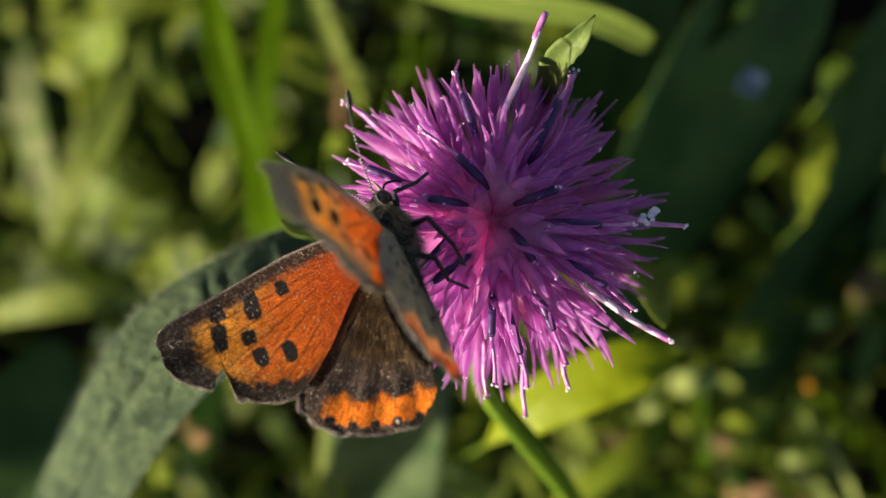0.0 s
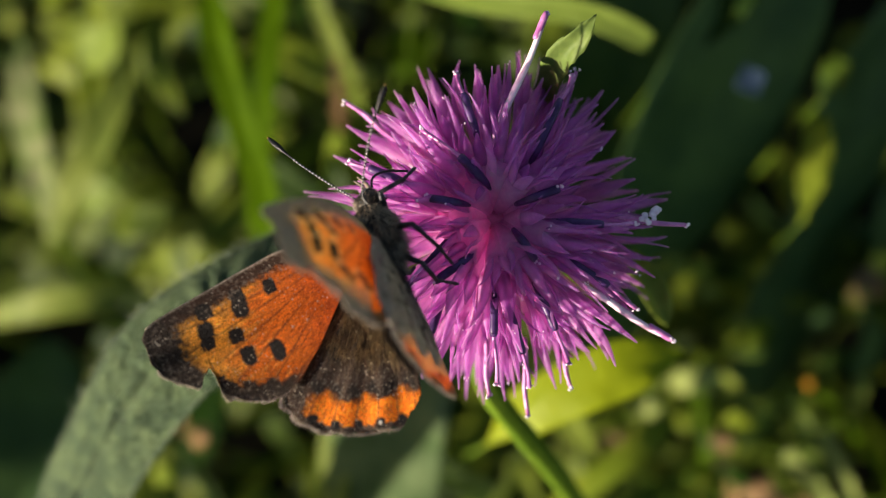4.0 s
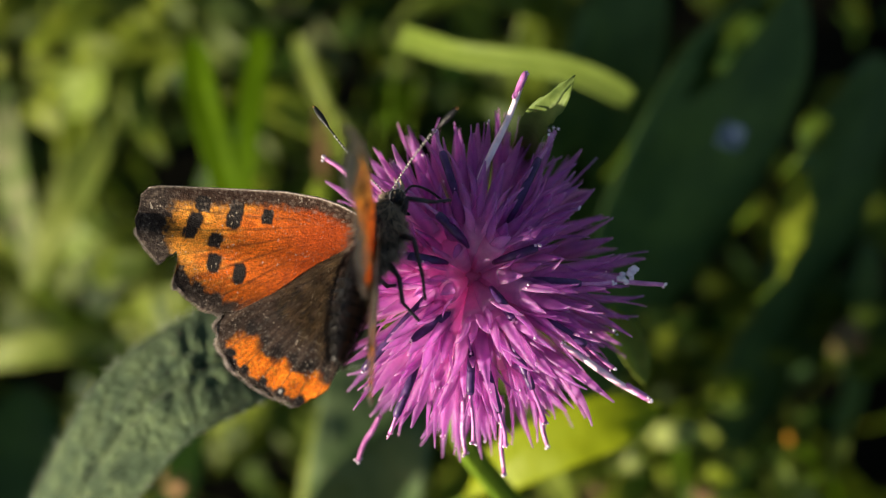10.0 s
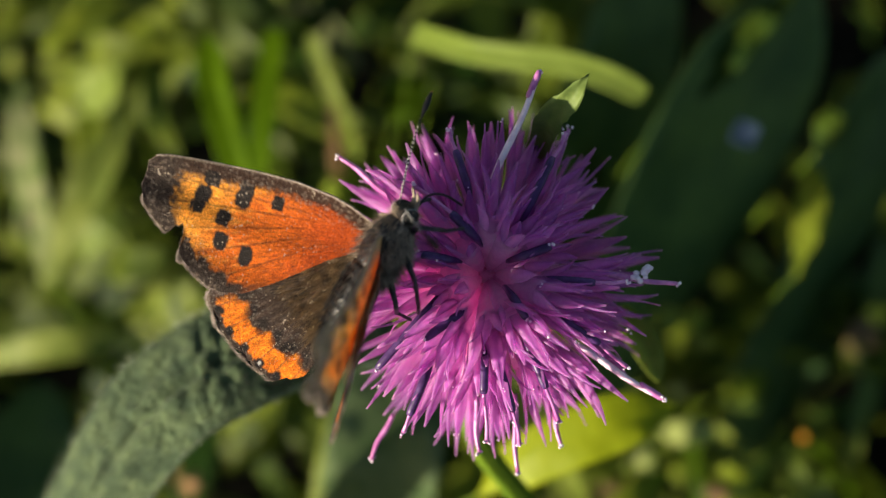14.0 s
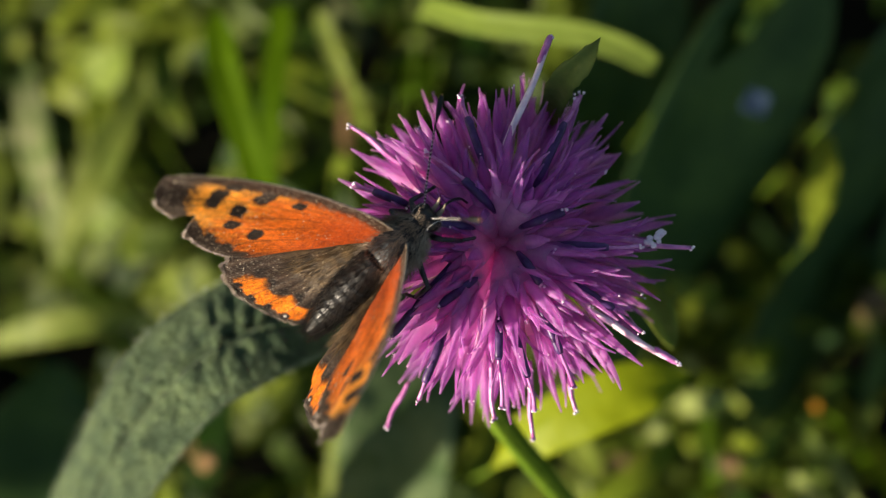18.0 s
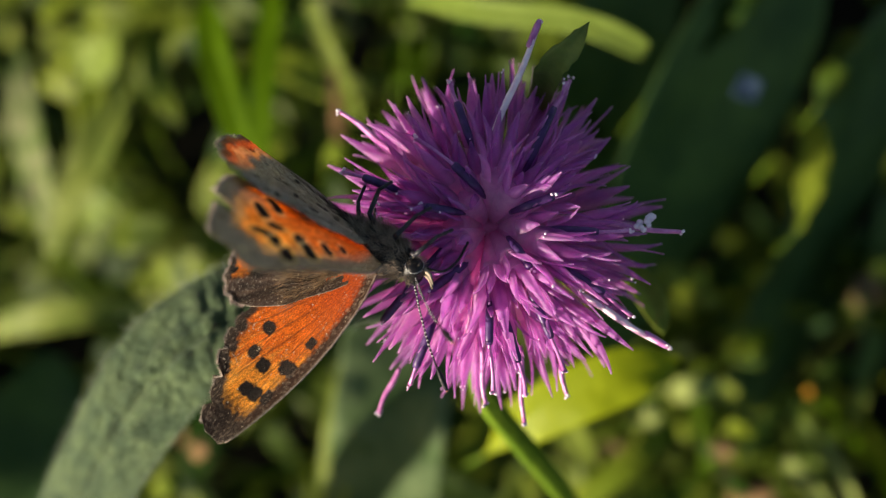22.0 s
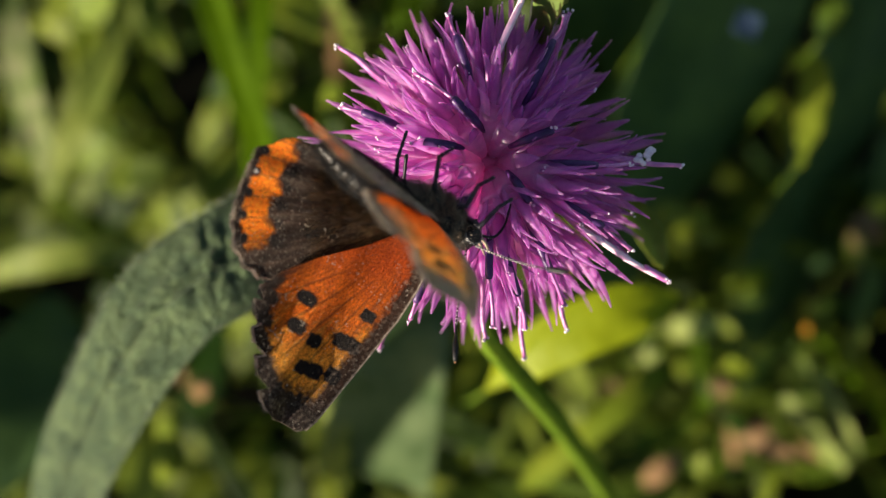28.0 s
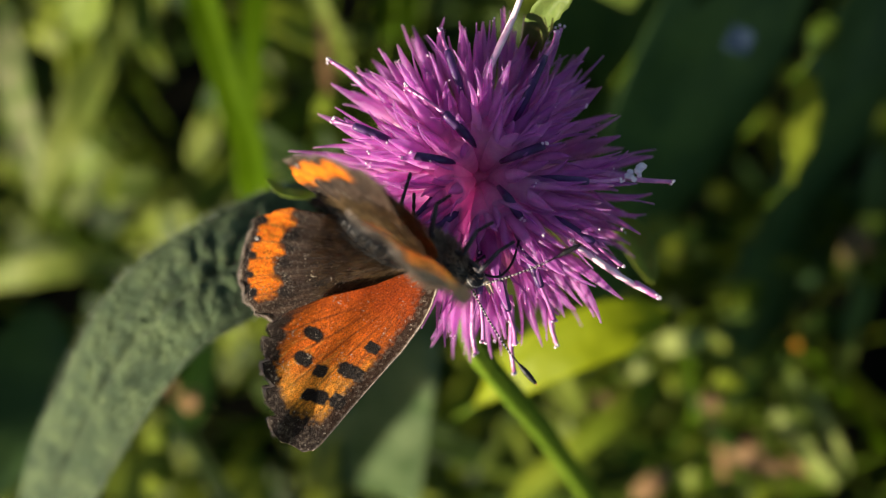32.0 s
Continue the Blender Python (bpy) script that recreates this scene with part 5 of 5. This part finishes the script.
def antenna(parent, side):
    """Ringed shaft with a dark club, built along x from its socket."""
    n = 60
    line = spline([(0, 0, 0), (2.2, 0, 0.25), (4.8, 0, 0.35), (7.4, 0, 0.1)], n)
    rad = [0.062 + (0.14 * math.sin(math.pi * min(1, (i / n - 0.78) / 0.24)) if i / n > 0.78 else 0) for i in range(n + 1)]
    v, f = tube(line, rad, 7)
    ob = limb("antenna", v, f, CHITIN, parent, "black antenna with fine white rings and a dark club")
    for k in range(20):
        i = 3 + 2 * k
        a, b = line[i], line[i] + (line[i + 1] - line[i]) * 0.6
        v, f = tube([a, b], [0.065, 0.065], 7)
        limb("white_ring", v, f, WHITE, ob)
    v, f = ball(line[-1], 0.12, 0.07, 0.07, 5, 7)
    limb("rust_tip", v, f, RUST, ob)
    return ob


def butterfly():
    rnd = random.Random(3)
    b = new("small_copper_butterfly")
    b.empty_display_size = 0.002
    tagged(b, "small copper butterfly with worn orange and dark brown wings", "butterfly")
    v, f = ball((0.4, 0, 0.1), 2.6, 1.6, 1.45, 14, 20)
    limb("thorax", v, f, CHITIN, b, "glossy black thorax between grey fur")
    n = 40
    line = [Vector((-1.0 - 7.2 * i / n, 0, 0.5 - 0.5 * (i / n) ** 2)) for i in range(n + 1)]
    rad = [1.2 * math.sin(math.pi * (0.32 + 0.62 * i / n)) ** 0.7 * (1 + 0.025 * abs(math.sin(i * math.pi / 5))) for i in range(n + 1)]
    v, f = tube(line, rad, 16)
    belly = limb("abdomen", v, f, DOWN, b, "dark segmented abdomen")
    for k in range(6):
        i = 12 + 4 * k
        v, f = tube(line[i:i + 2], [rad[i] * 1.015, rad[i + 1] * 1.015], 16, False)
        limb("segment_ring", v, f, BAND, belly, "pale hairy segment edge")
    v, f = ball((3.0, 0, -0.1), 0.8, 0.95, 0.85, 9, 14)
    hd = limb("head", v, f, DOWN, b, "small black head")
    for s in (1, -1):
        v, f = ball((3.2, 0.58 * s, 0.0), 0.62, 0.5, 0.66, 9, 12)
        limb("eye", v, f, CHITIN, hd, "glossy black eye")
        ring = [Vector((3.15 + 0.6 * math.cos(a), 0.80 * s, 0.0 + 0.64 * math.sin(a))) for a in [2 * math.pi * k / 20 for k in range(21)]]
        v, f = tube(ring, [0.018] * 21, 5)
        limb("eye_rim", v, f, WHITE, hd, "white rim round the eye")
        v, f = tube(spline([(3.5, 0.25 * s, -0.4), (4.2, 0.28 * s, -0.25), (4.8, 0.3 * s, 0.25)], 8), [0.18, 0.17, 0.16, 0.15, 0.13, 0.11, 0.09, 0.07, 0.04], 7)
        limb("palp", v, f, FUR, hd)
    v, f = tube(spline([(3.6, 0, -0.6), (4.7, 0.1, -1.0), (5.1, 0.2, -2.2), (4.9, 0.2, -3.8)], 14), [0.09] * 15, 6)
    limb("proboscis", v, f, CHITIN, hd)
    roots, ways = [], []
    for k in range(260):
        a, c = rnd.uniform(0, 6.283), rnd.uniform(-0.9, 0.6)
        r = math.sqrt(1 - c * c)
        roots.append((3.0 + 0.75 * c, 0.9 * r * math.cos(a), -0.1 + 0.8 * r * math.sin(a)))
        ways.append((0.5, r * math.cos(a), r * math.sin(a)))
    v, f = hairs(roots, ways, 0.5, 0.020, rnd)
    limb("head_fur", v, f, FUR, hd, "short grey-brown hairs", smooth=False)
    # fur on thorax, flanks and wing roots
    roots, ways = [], []
    for k in range(3600):
        a, c = rnd.uniform(0, 6.283), rnd.uniform(-1, 1)
        r = math.sqrt(1 - c * c)
        if math.sin(a) > 0.6 and abs(c) < 0.75 and rnd.random() < 0.7:
            continue
        roots.append((0.4 + 2.55 * c, 1.58 * r * math.cos(a), 0.1 + 1.42 * r * math.sin(a)))
        ways.append((-0.8 + 0.3 * c, r * math.cos(a), r * math.sin(a)))
    v, f = hairs(roots, ways, 0.95, 0.024, rnd)
    limb("thorax_fur", v, f, FUR, b, "grey-brown fur", smooth=False)
    roots, ways = [], []
    for k in range(2600):
        x, a = rnd.uniform(-8.2, -1.2), rnd.uniform(0, 6.283)
        r = 1.28 * math.sin(math.pi * (0.32 + 0.62 * (-1.2 - x) / 7.2)) ** 0.7
        roots.append((x, r * math.cos(a), 0.5 + r * math.sin(a) - 0.5 * ((x + 1.2) / 7.2) ** 2))
        ways.append((-1.3, math.cos(a) * 0.6, math.sin(a) * 0.6))
    v, f = hairs(roots, ways, 0.6, 0.018, rnd)
    limb("abdomen_fur", v, f, BELLY_HAIR, b, "short dark hairs", smooth=False)
    made = {}
    for s, word in ((1, "left"), (-1, "right")):
        v, f, c, ray = wing_mesh("hind", s, 0)
        hw = limb("hindwing", v, f, WING, b, "dark brown hindwing with an orange band, grey beneath")
        coloured(hw, c, ray)
        v, f, c, ray = wing_mesh("fore", s, 1 if s > 0 else 2)
        fw = limb("forewing", v, f, WING, b, "orange forewing with black spots and a worn dark border")
        coloured(fw, c, ray)
        edge = [(curve_at(COSTA, q) + 0.02, s * (q - HINGE), float(arch(curve_at(COSTA, q), q)) - 0.02) for q in [0.6 + 15.2 * k / 60 for k in range(61)]]
        v, f = tube(edge, [0.085 - 0.0008 * k for k in range(61)], 6)
        limb("costa_vein", v, f, RIM, fw, "stiff leading edge, its highlight put into a pale colour")
        for ob, kind in ((fw, "fore"), (hw, "hind")):
            rr, ww = [], []
            for k in range(900):
                if kind == "fore":
                    q = rnd.uniform(8.7, 15.9)
                    rr.append((curve_at(MARGIN, q) + tear(q, 1 if s > 0 else 2) + 0.16, s * (q - HINGE), float(arch(curve_at(MARGIN, q), q)) - 0.02))
                    ww.append((-0.8, s * (0.2 + 0.06 * (q - 9)), 0.0))
                else:
                    x = rnd.uniform(5.5, 11.2)
                    rr.append((-x, s * (hind_range(x, s)[1] - 0.06 - HINGE), -0.26))
                    ww.append((-0.2 - 0.12 * max(0, x - 8), s * 0.8, 0.0))
            v, f = hairs(rr, ww, 0.30, 0.022, rnd)
            limb("fringe", v, f, FRINGE, ob, "short pale worn fringe", smooth=False)
        rr, ww = [], []
        for k in range(2000):
            # thickest by the body, thinning out along the fan of veins
            a, r = 1.25 * rnd.random() ** 1.7 - 0.02, 0.6 + 6.4 * rnd.random() ** 0.8
            rr.append((-r * math.cos(a), s * (0.3 - HINGE + r * math.sin(a)), -0.16))
            ww.append((-math.cos(a), s * math.sin(a), 0.06))
        v, f = hairs(rr, ww, 1.5, 0.014, rnd)
        limb("hindwing_hairs", v, f, HAIR, hw, "long brown hairs at the wing root", smooth=False)
        made[s] = (fw, hw, antenna(b, s))
        grips = ((2.2, (3.0, 1.7, -0.2), (3.5, 2.1, -1.9), (4.1, 2.3, -2.9)), (0.9, (1.4, 2.3, -0.5), (1.6, 2.3, -2.3), (2.2, 2.8, -3.2)), (-0.3, (-1.0, 2.1, -0.8), (-1.5, 2.2, -2.6), (-1.0, 2.7, -3.4)))
        if s < 0:
            grips = (grips[0], (0.9, (0.1, 3.2, -0.8), (-1.6, 2.6, -2.5), (-2.5, 1.5, -3.7)), (-1.0, (-2.1, 1.9, -1.3), (-3.1, 0.8, -2.6), (-3.5, 0.2, -4.4)))
        for x, knee, ankle, foot in grips:
            hip = Vector((x, 0.6 * s, -0.8))
            joints = [Vector((a, b_ * s, c)) for a, b_, c in (knee, ankle, foot)]
            v1 = tube([hip, hip.lerp(joints[0], 0.5), joints[0]], [0.20, 0.22, 0.16], 8)
            v2 = tube([joints[0], joints[0].lerp(joints[1], 0.5), joints[1]], [0.17, 0.16, 0.14], 8)
            v3 = tube([joints[1].lerp(joints[2], k / 6) for k in range(7)], [0.135 if k % 2 else 0.10 for k in range(7)], 8)
            v, f = joined(v1, v2, v3, ball(joints[0], 0.17, 0.17, 0.17, 5, 7), ball(joints[1], 0.14, 0.14, 0.14, 5, 7))
            limb("leg", v, f, LEGS, b, "thin dark jointed leg")
    return b, made


BUTTERFLY, WINGS = butterfly()

# seconds; turn and place of the body in the flower's frame (degrees, mm); lift of left and right forewing and hindwing;
# sweep of the left forewing; twist of left and right wings; sweep of the right forewing, left and right hindwing
FLIGHT_ROWS = [
    (0.0, -50.60, 23.56, 110.50, -3.14, 0.21, 4.07, 45.43, 51.65, 45.11, 51.33, -1.07, -9.36, -5.43, -1.07, 0.00, 0.00),
    (0.5, -53.17, 21.39, 109.65, -3.22, 0.14, 4.27, 46.87, 49.77, 46.55, 49.45, -1.33, -8.30, -5.70, -1.33, 0.00, 0.00),
    (1.0, -54.45, 23.77, 108.49, -3.24, 0.13, 4.36, 48.54, 48.05, 48.22, 47.73, -2.12, -9.02, -7.26, -2.12, 0.00, 0.00),
    (1.5, -56.81, 20.60, 106.98, -3.33, 0.02, 4.52, 50.59, 46.23, 50.28, 45.86, -2.32, -8.82, -7.67, -2.32, 0.00, 0.00),
    (2.0, -57.59, 21.61, 106.18, -3.89, -0.02, 4.65, 50.15, 45.03, 49.83, 40.38, -3.68, -10.62, -9.87, -3.68, 0.00, 0.00),
    (2.5, -59.30, 17.54, 105.92, -3.79, 0.22, 4.42, 53.11, 44.34, 52.79, 44.02, -2.26, -7.23, -8.31, -2.26, 0.00, 0.00),
    (3.0, -59.32, 17.13, 107.63, -4.06, 0.34, 4.14, 54.77, 42.82, 54.46, 42.50, -2.40, -5.52, -8.73, -2.40, 0.00, 0.00),
    (3.5, -58.18, 14.86, 109.83, -4.09, 0.02, 4.24, 55.20, 44.63, 54.89, 44.32, -2.72, -5.04, -7.80, -2.72, 0.00, 0.00),
    (5.5, -58.71, 9.76, 98.52, -3.88, 1.96, 4.50, 50.22, 33.23, 49.90, 29.73, -2.21, -2.27, -10.23, -2.21, 0.00, 0.00),
    (6.0, -58.22, 10.52, 90.17, -3.75, 2.84, 4.48, 52.07, 32.38, 51.75, 28.10, -2.29, -2.44, -11.55, -2.29, 0.00, 0.00),
    (6.5, -59.14, 10.98, 74.04, -2.56, 4.07, 4.55, 50.58, 33.34, 49.93, 33.02, 0.44, -5.13, -12.33, 0.44, 0.00, 0.00),
    (7.0, -62.49, 17.64, 66.18, -2.42, 4.74, 4.50, 50.92, 28.65, 47.20, 28.34, -1.28, -8.69, -16.26, -1.28, 0.00, 0.00),
    (7.5, -62.73, 16.61, 66.22, -2.45, 4.29, 4.30, 53.74, 34.55, 53.42, 34.23, -1.73, -7.81, -14.00, -1.73, 0.00, 0.00),
    (8.0, -66.63, 20.57, 70.52, -2.66, 4.11, 4.15, 56.24, 30.61, 55.92, 30.29, -1.64, -8.61, -15.28, -1.64, 0.00, 0.00),
    (8.5, -64.08, 18.36, 71.78, -2.70, 3.93, 4.27, 55.81, 32.82, 55.49, 32.50, -2.77, -8.45, -13.38, -2.77, 0.00, 0.00),
    (9.0, -66.71, 19.39, 71.73, -2.87, 4.04, 4.26, 54.10, 27.65, 51.36, 25.34, -2.24, -10.24, -14.86, -2.24, 0.00, 0.00),
    (9.5, -62.72, 17.81, 72.96, -2.69, 4.04, 4.39, 51.07, 31.34, 50.23, 29.93, -2.46, -8.98, -13.10, -2.46, 0.00, 0.00),
    (10.0, -63.60, 18.53, 72.67, -2.87, 4.04, 4.50, 46.68, 29.90, 46.36, 29.58, -1.24, -9.91, -14.67, -1.24, 0.00, 0.00),
    (10.5, -61.84, 15.78, 72.52, -2.69, 3.84, 4.71, 50.13, 30.66, 48.96, 29.18, -3.07, -8.71, -12.97, -3.07, 0.00, 0.00),
    (11.0, -66.49, 18.34, 71.68, -2.78, 3.99, 4.91, 51.86, 26.26, 47.86, 23.76, -3.12, -9.30, -14.57, -3.12, 0.00, 0.00),
    (11.5, -65.33, 17.10, 72.16, -2.61, 3.88, 4.97, 52.87, 27.53, 51.03, 24.11, -3.06, -8.47, -12.98, -3.06, 0.00, 0.00),
    (12.0, -68.90, 18.76, 71.02, -2.68, 3.91, 5.12, 55.11, 23.82, 51.94, 21.17, -3.28, -9.58, -14.69, -3.28, 0.00, 0.00),
    (12.5, -63.15, 12.55, 76.07, -3.06, 3.40, 4.92, 54.68, 24.83, 50.70, 21.67, -5.49, -1.85, -11.38, -5.49, 0.00, 0.00),
    (13.0, -67.88, -5.73, 67.43, -3.21, 3.30, 4.80, 55.88, 18.89, 47.70, 18.57, -5.37, 4.75, -11.01, -5.37, 0.00, 0.00),
    (13.5, -59.21, -7.73, 62.51, -3.36, 2.88, 4.61, 49.23, 29.02, 48.27, 26.92, -5.37, 3.18, -10.16, -5.37, 0.00, 0.00),
    (14.0, -51.35, -13.48, 61.32, -3.42, 3.20, 4.63, 46.13, 34.01, 45.82, 32.38, -8.33, 1.79, -11.98, -8.33, 0.00, 0.00),
    (14.5, -50.00, -18.92, 57.80, -3.65, 1.89, 4.51, 47.99, 35.25, 47.67, 33.48, -5.90, 1.10, -10.60, -5.90, 0.00, 0.00),
    (16.5, -39.80, -25.99, 44.57, -4.60, 0.97, 1.83, 64.43, 49.95, 61.92, 46.98, -9.01, -18.59, -8.98, -8.60, -6.00, 0.00),
    (17.0, -32.42, -23.48, 46.34, -4.89, 1.10, 2.69, 59.71, 44.19, 48.17, 43.30, -17.17, -17.09, -20.15, -11.32, -21.32, 0.00),
    (17.5, -24.03, -22.27, 43.40, -4.44, 0.48, 2.31, 59.87, 47.16, 48.33, 45.10, -13.39, -24.08, -14.20, -14.02, -24.24, 0.59),
    (18.0, -18.02, -16.50, 43.07, -3.67, 1.45, 2.63, 59.42, 48.26, 47.21, 48.79, -13.84, -19.07, -8.25, -16.72, -19.78, 1.18),
    (18.5, -17.13, -7.19, 37.91, -3.40, 1.80, 3.21, 61.05, 48.47, 47.44, 46.80, -15.07, -24.91, -6.56, -17.84, -24.83, 0.87),
    (19.0, -14.55, -6.35, 31.70, -3.13, 1.93, 4.02, 64.60, 46.02, 49.66, 47.47, -18.36, -21.01, -4.87, -18.97, -25.87, 0.56),
    (19.5, -20.89, -5.45, 34.36, -3.04, 2.09, 2.69, 68.71, 47.44, 54.77, 44.98, -16.05, -19.49, -10.11, -10.16, -25.21, -1.97),
    (20.0, -34.29, -8.68, 27.45, -4.72, 2.25, 1.14, 70.07, 47.77, 55.92, 43.58, -14.30, -23.19, -15.35, -1.36, -18.54, -4.49),
    (20.5, 9.35, -24.49, 6.59, -5.61, 2.93, 2.50, 51.79, 57.13, 50.30, 55.45, -5.46, -9.06, -14.02, -5.46, -6.00, -4.00),
    (21.0, 57.15, -16.57, -24.53, -5.65, 1.20, 0.32, 34.04, 68.99, 43.42, 70.56, -11.12, -16.59, -29.63, -4.31, 1.01, -12.06),
    (21.5, 55.70, -8.52, -31.29, -4.02, 0.98, 1.49, 37.15, 69.46, 35.60, 67.60, -7.31, -12.60, -28.64, -4.89, -0.34, -10.91),
    (22.0, 62.93, -12.26, -32.24, -4.30, 0.78, 2.07, 37.57, 68.95, 37.11, 71.90, -6.27, -8.57, -27.13, -3.68, -1.30, -11.41),
    (22.5, 52.87, -4.53, -33.89, -3.14, 0.44, 2.02, 42.51, 69.68, 40.38, 66.61, -4.82, -17.94, -23.86, -4.41, -2.69, -8.87),
    (23.0, 53.38, -9.53, -32.03, -3.49, -0.09, 1.89, 47.17, 65.56, 50.23, 63.04, -2.16, -10.73, -20.84, -5.09, -4.59, -7.00),
    (23.5, 56.23, -9.21, -32.08, -3.63, -0.07, 2.09, 45.76, 65.16, 43.82, 62.67, -6.16, -18.71, -25.65, -4.49, -2.11, -9.18),
    (24.0, 56.24, -14.17, -33.99, -4.32, 0.78, 1.89, 42.73, 66.56, 43.24, 69.12, -8.35, -12.72, -30.07, -4.66, 0.20, -12.28),
    (24.5, 50.48, -16.52, -31.63, -3.93, 0.12, 2.79, 50.68, 64.51, 46.99, 59.64, -2.68, -19.21, -19.71, -13.19, -4.03, -7.67),
    (25.0, 59.44, -0.69, -28.89, -3.55, -0.93, 3.61, 49.57, 47.26, 46.19, 43.90, -9.53, -13.58, 40.12, -21.87, -11.31, -4.00),
    (25.5, 66.30, 0.69, -28.60, -2.51, -1.08, 3.68, 45.40, 54.32, 42.70, 51.16, -5.19, -7.53, 30.02, -16.90, -10.38, -2.00),
    (26.0, 67.82, 2.28, -33.31, -2.16, -1.63, 3.87, 34.57, 57.27, 37.26, 56.77, -0.24, -10.29, 14.66, -7.80, -10.28, 0.00),
    (26.5, 60.30, 11.68, -28.40, -1.55, -1.42, 4.36, 35.38, 57.65, 36.97, 57.07, -1.04, -1.51, 9.71, -7.73, -5.14, 0.00),
    (28.5, 59.54, 16.95, -34.59, -0.71, -1.32, 4.49, 36.77, 53.93, 34.52, 53.61, 1.68, -6.92, -3.90, 1.68, 0.00, 0.00),
    (29.0, 68.69, 18.17, -23.83, -1.26, -1.59, 3.82, 25.75, 58.36, 15.87, 58.04, -7.41, -9.81, -5.62, -7.41, 0.00, 0.00),
    (29.5, 66.92, 16.10, -26.00, -1.06, -1.57, 4.03, 25.22, 59.41, 17.13, 59.09, -6.43, -8.68, -4.62, -6.43, 0.00, 0.00),
    (30.0, 69.98, 16.78, -25.00, -1.21, -1.68, 3.90, 22.66, 58.96, 11.92, 58.64, -6.16, -9.67, -4.54, -6.16, 0.00, 0.00),
    (30.5, 63.45, 9.83, -26.73, -1.05, -1.67, 3.70, 23.26, 56.77, 14.59, 56.45, -6.32, -6.10, 3.42, -6.32, 0.00, 0.00),
    (31.0, 63.09, 2.56, -31.89, -1.71, -2.03, 3.07, 22.21, 50.36, 10.44, 50.04, -9.13, -4.04, 12.08, -9.13, 0.00, 0.00),
    (31.5, 64.21, 15.04, -32.22, -1.32, -2.09, 3.64, 19.03, 52.64, 9.34, 50.66, -6.62, -3.19, 11.88, -6.62, 0.00, 0.00),
    (32.0, 72.11, 9.93, -29.51, -0.03, -3.21, 3.71, 14.19, 53.99, 1.27, 44.64, -3.26, -3.12, 12.78, -3.26, 0.00, 0.00),
]
# seconds; left and right feeler: turn to the side and lift, degrees
FEELER_ROWS = [
    (0.0, 25, 30, 47, 23),
    (2.0, 21, 42, 46, 18),
    (6.0, 28, 13, 60, -28),
    (7.0, 60, 67, 69, -7),
    (9.0, 32, 51, 54, 1),
    (12.0, 24, 52, 58, -1),
    (13.0, 14, 25, 47, -4),
    (14.0, 22, -1, 88, 13),
    (16.5, 21, 9, 57, 5),
    (17.0, 8, 21, 69, 27),
    (18.0, 40, -1, 47, 41),
    (19.0, 54, 17, 53, 47),
    (20.0, 45, 15, 46, 37),
    (21.0, 18, 21, 6, 47),
    (23.0, 47, 38, 49, 16),
    (24.0, 40, 32, 43, 34),
    (25.0, 71, 10, 47, 51),
    (26.0, 42, 7, 28, 65),
    (29.0, 58, 11, 17, 67),
    (30.0, 50, 6, 10, 63),
    (31.0, 76, -2, 23, 16),
    (32.0, 48, -38, -8, 30),
]


def motions():
    walk(BUTTERFLY, [(r[0], held(*r[1:7])) for r in FLIGHT_ROWS])
    for s in (1, -1):
        fw, hw, feeler = WINGS[s]
        lift = 7 if s > 0 else 8
        twist = 12 if s > 0 else 13
        pivot = pose(2 * MM, 0, 0)
        walk(fw, [(r[0], pose(0, s * 1.0 * MM, 0.8 * MM, s * r[lift]) @ pose(0, 0, 0, 0, r[twist]) @ pivot @ pose(0, 0, 0, 0, 0, -s * r[11 if s > 0 else 14]) @ pivot.inverted()) for r in FLIGHT_ROWS])
        walk(hw, [(r[0], pose(0, s * 1.0 * MM, 0.75 * MM, s * r[lift + 2]) @ pose(0, 0, 0, 0, r[twist], -s * r[15 if s > 0 else 16])) for r in FLIGHT_ROWS])
        walk(feeler, [(r[0], pose(3.5 * MM, s * 0.4 * MM, 0.45 * MM, 0, -r[2 if s > 0 else 4], s * r[1 if s > 0 else 3])) for r in FEELER_ROWS])


motions()
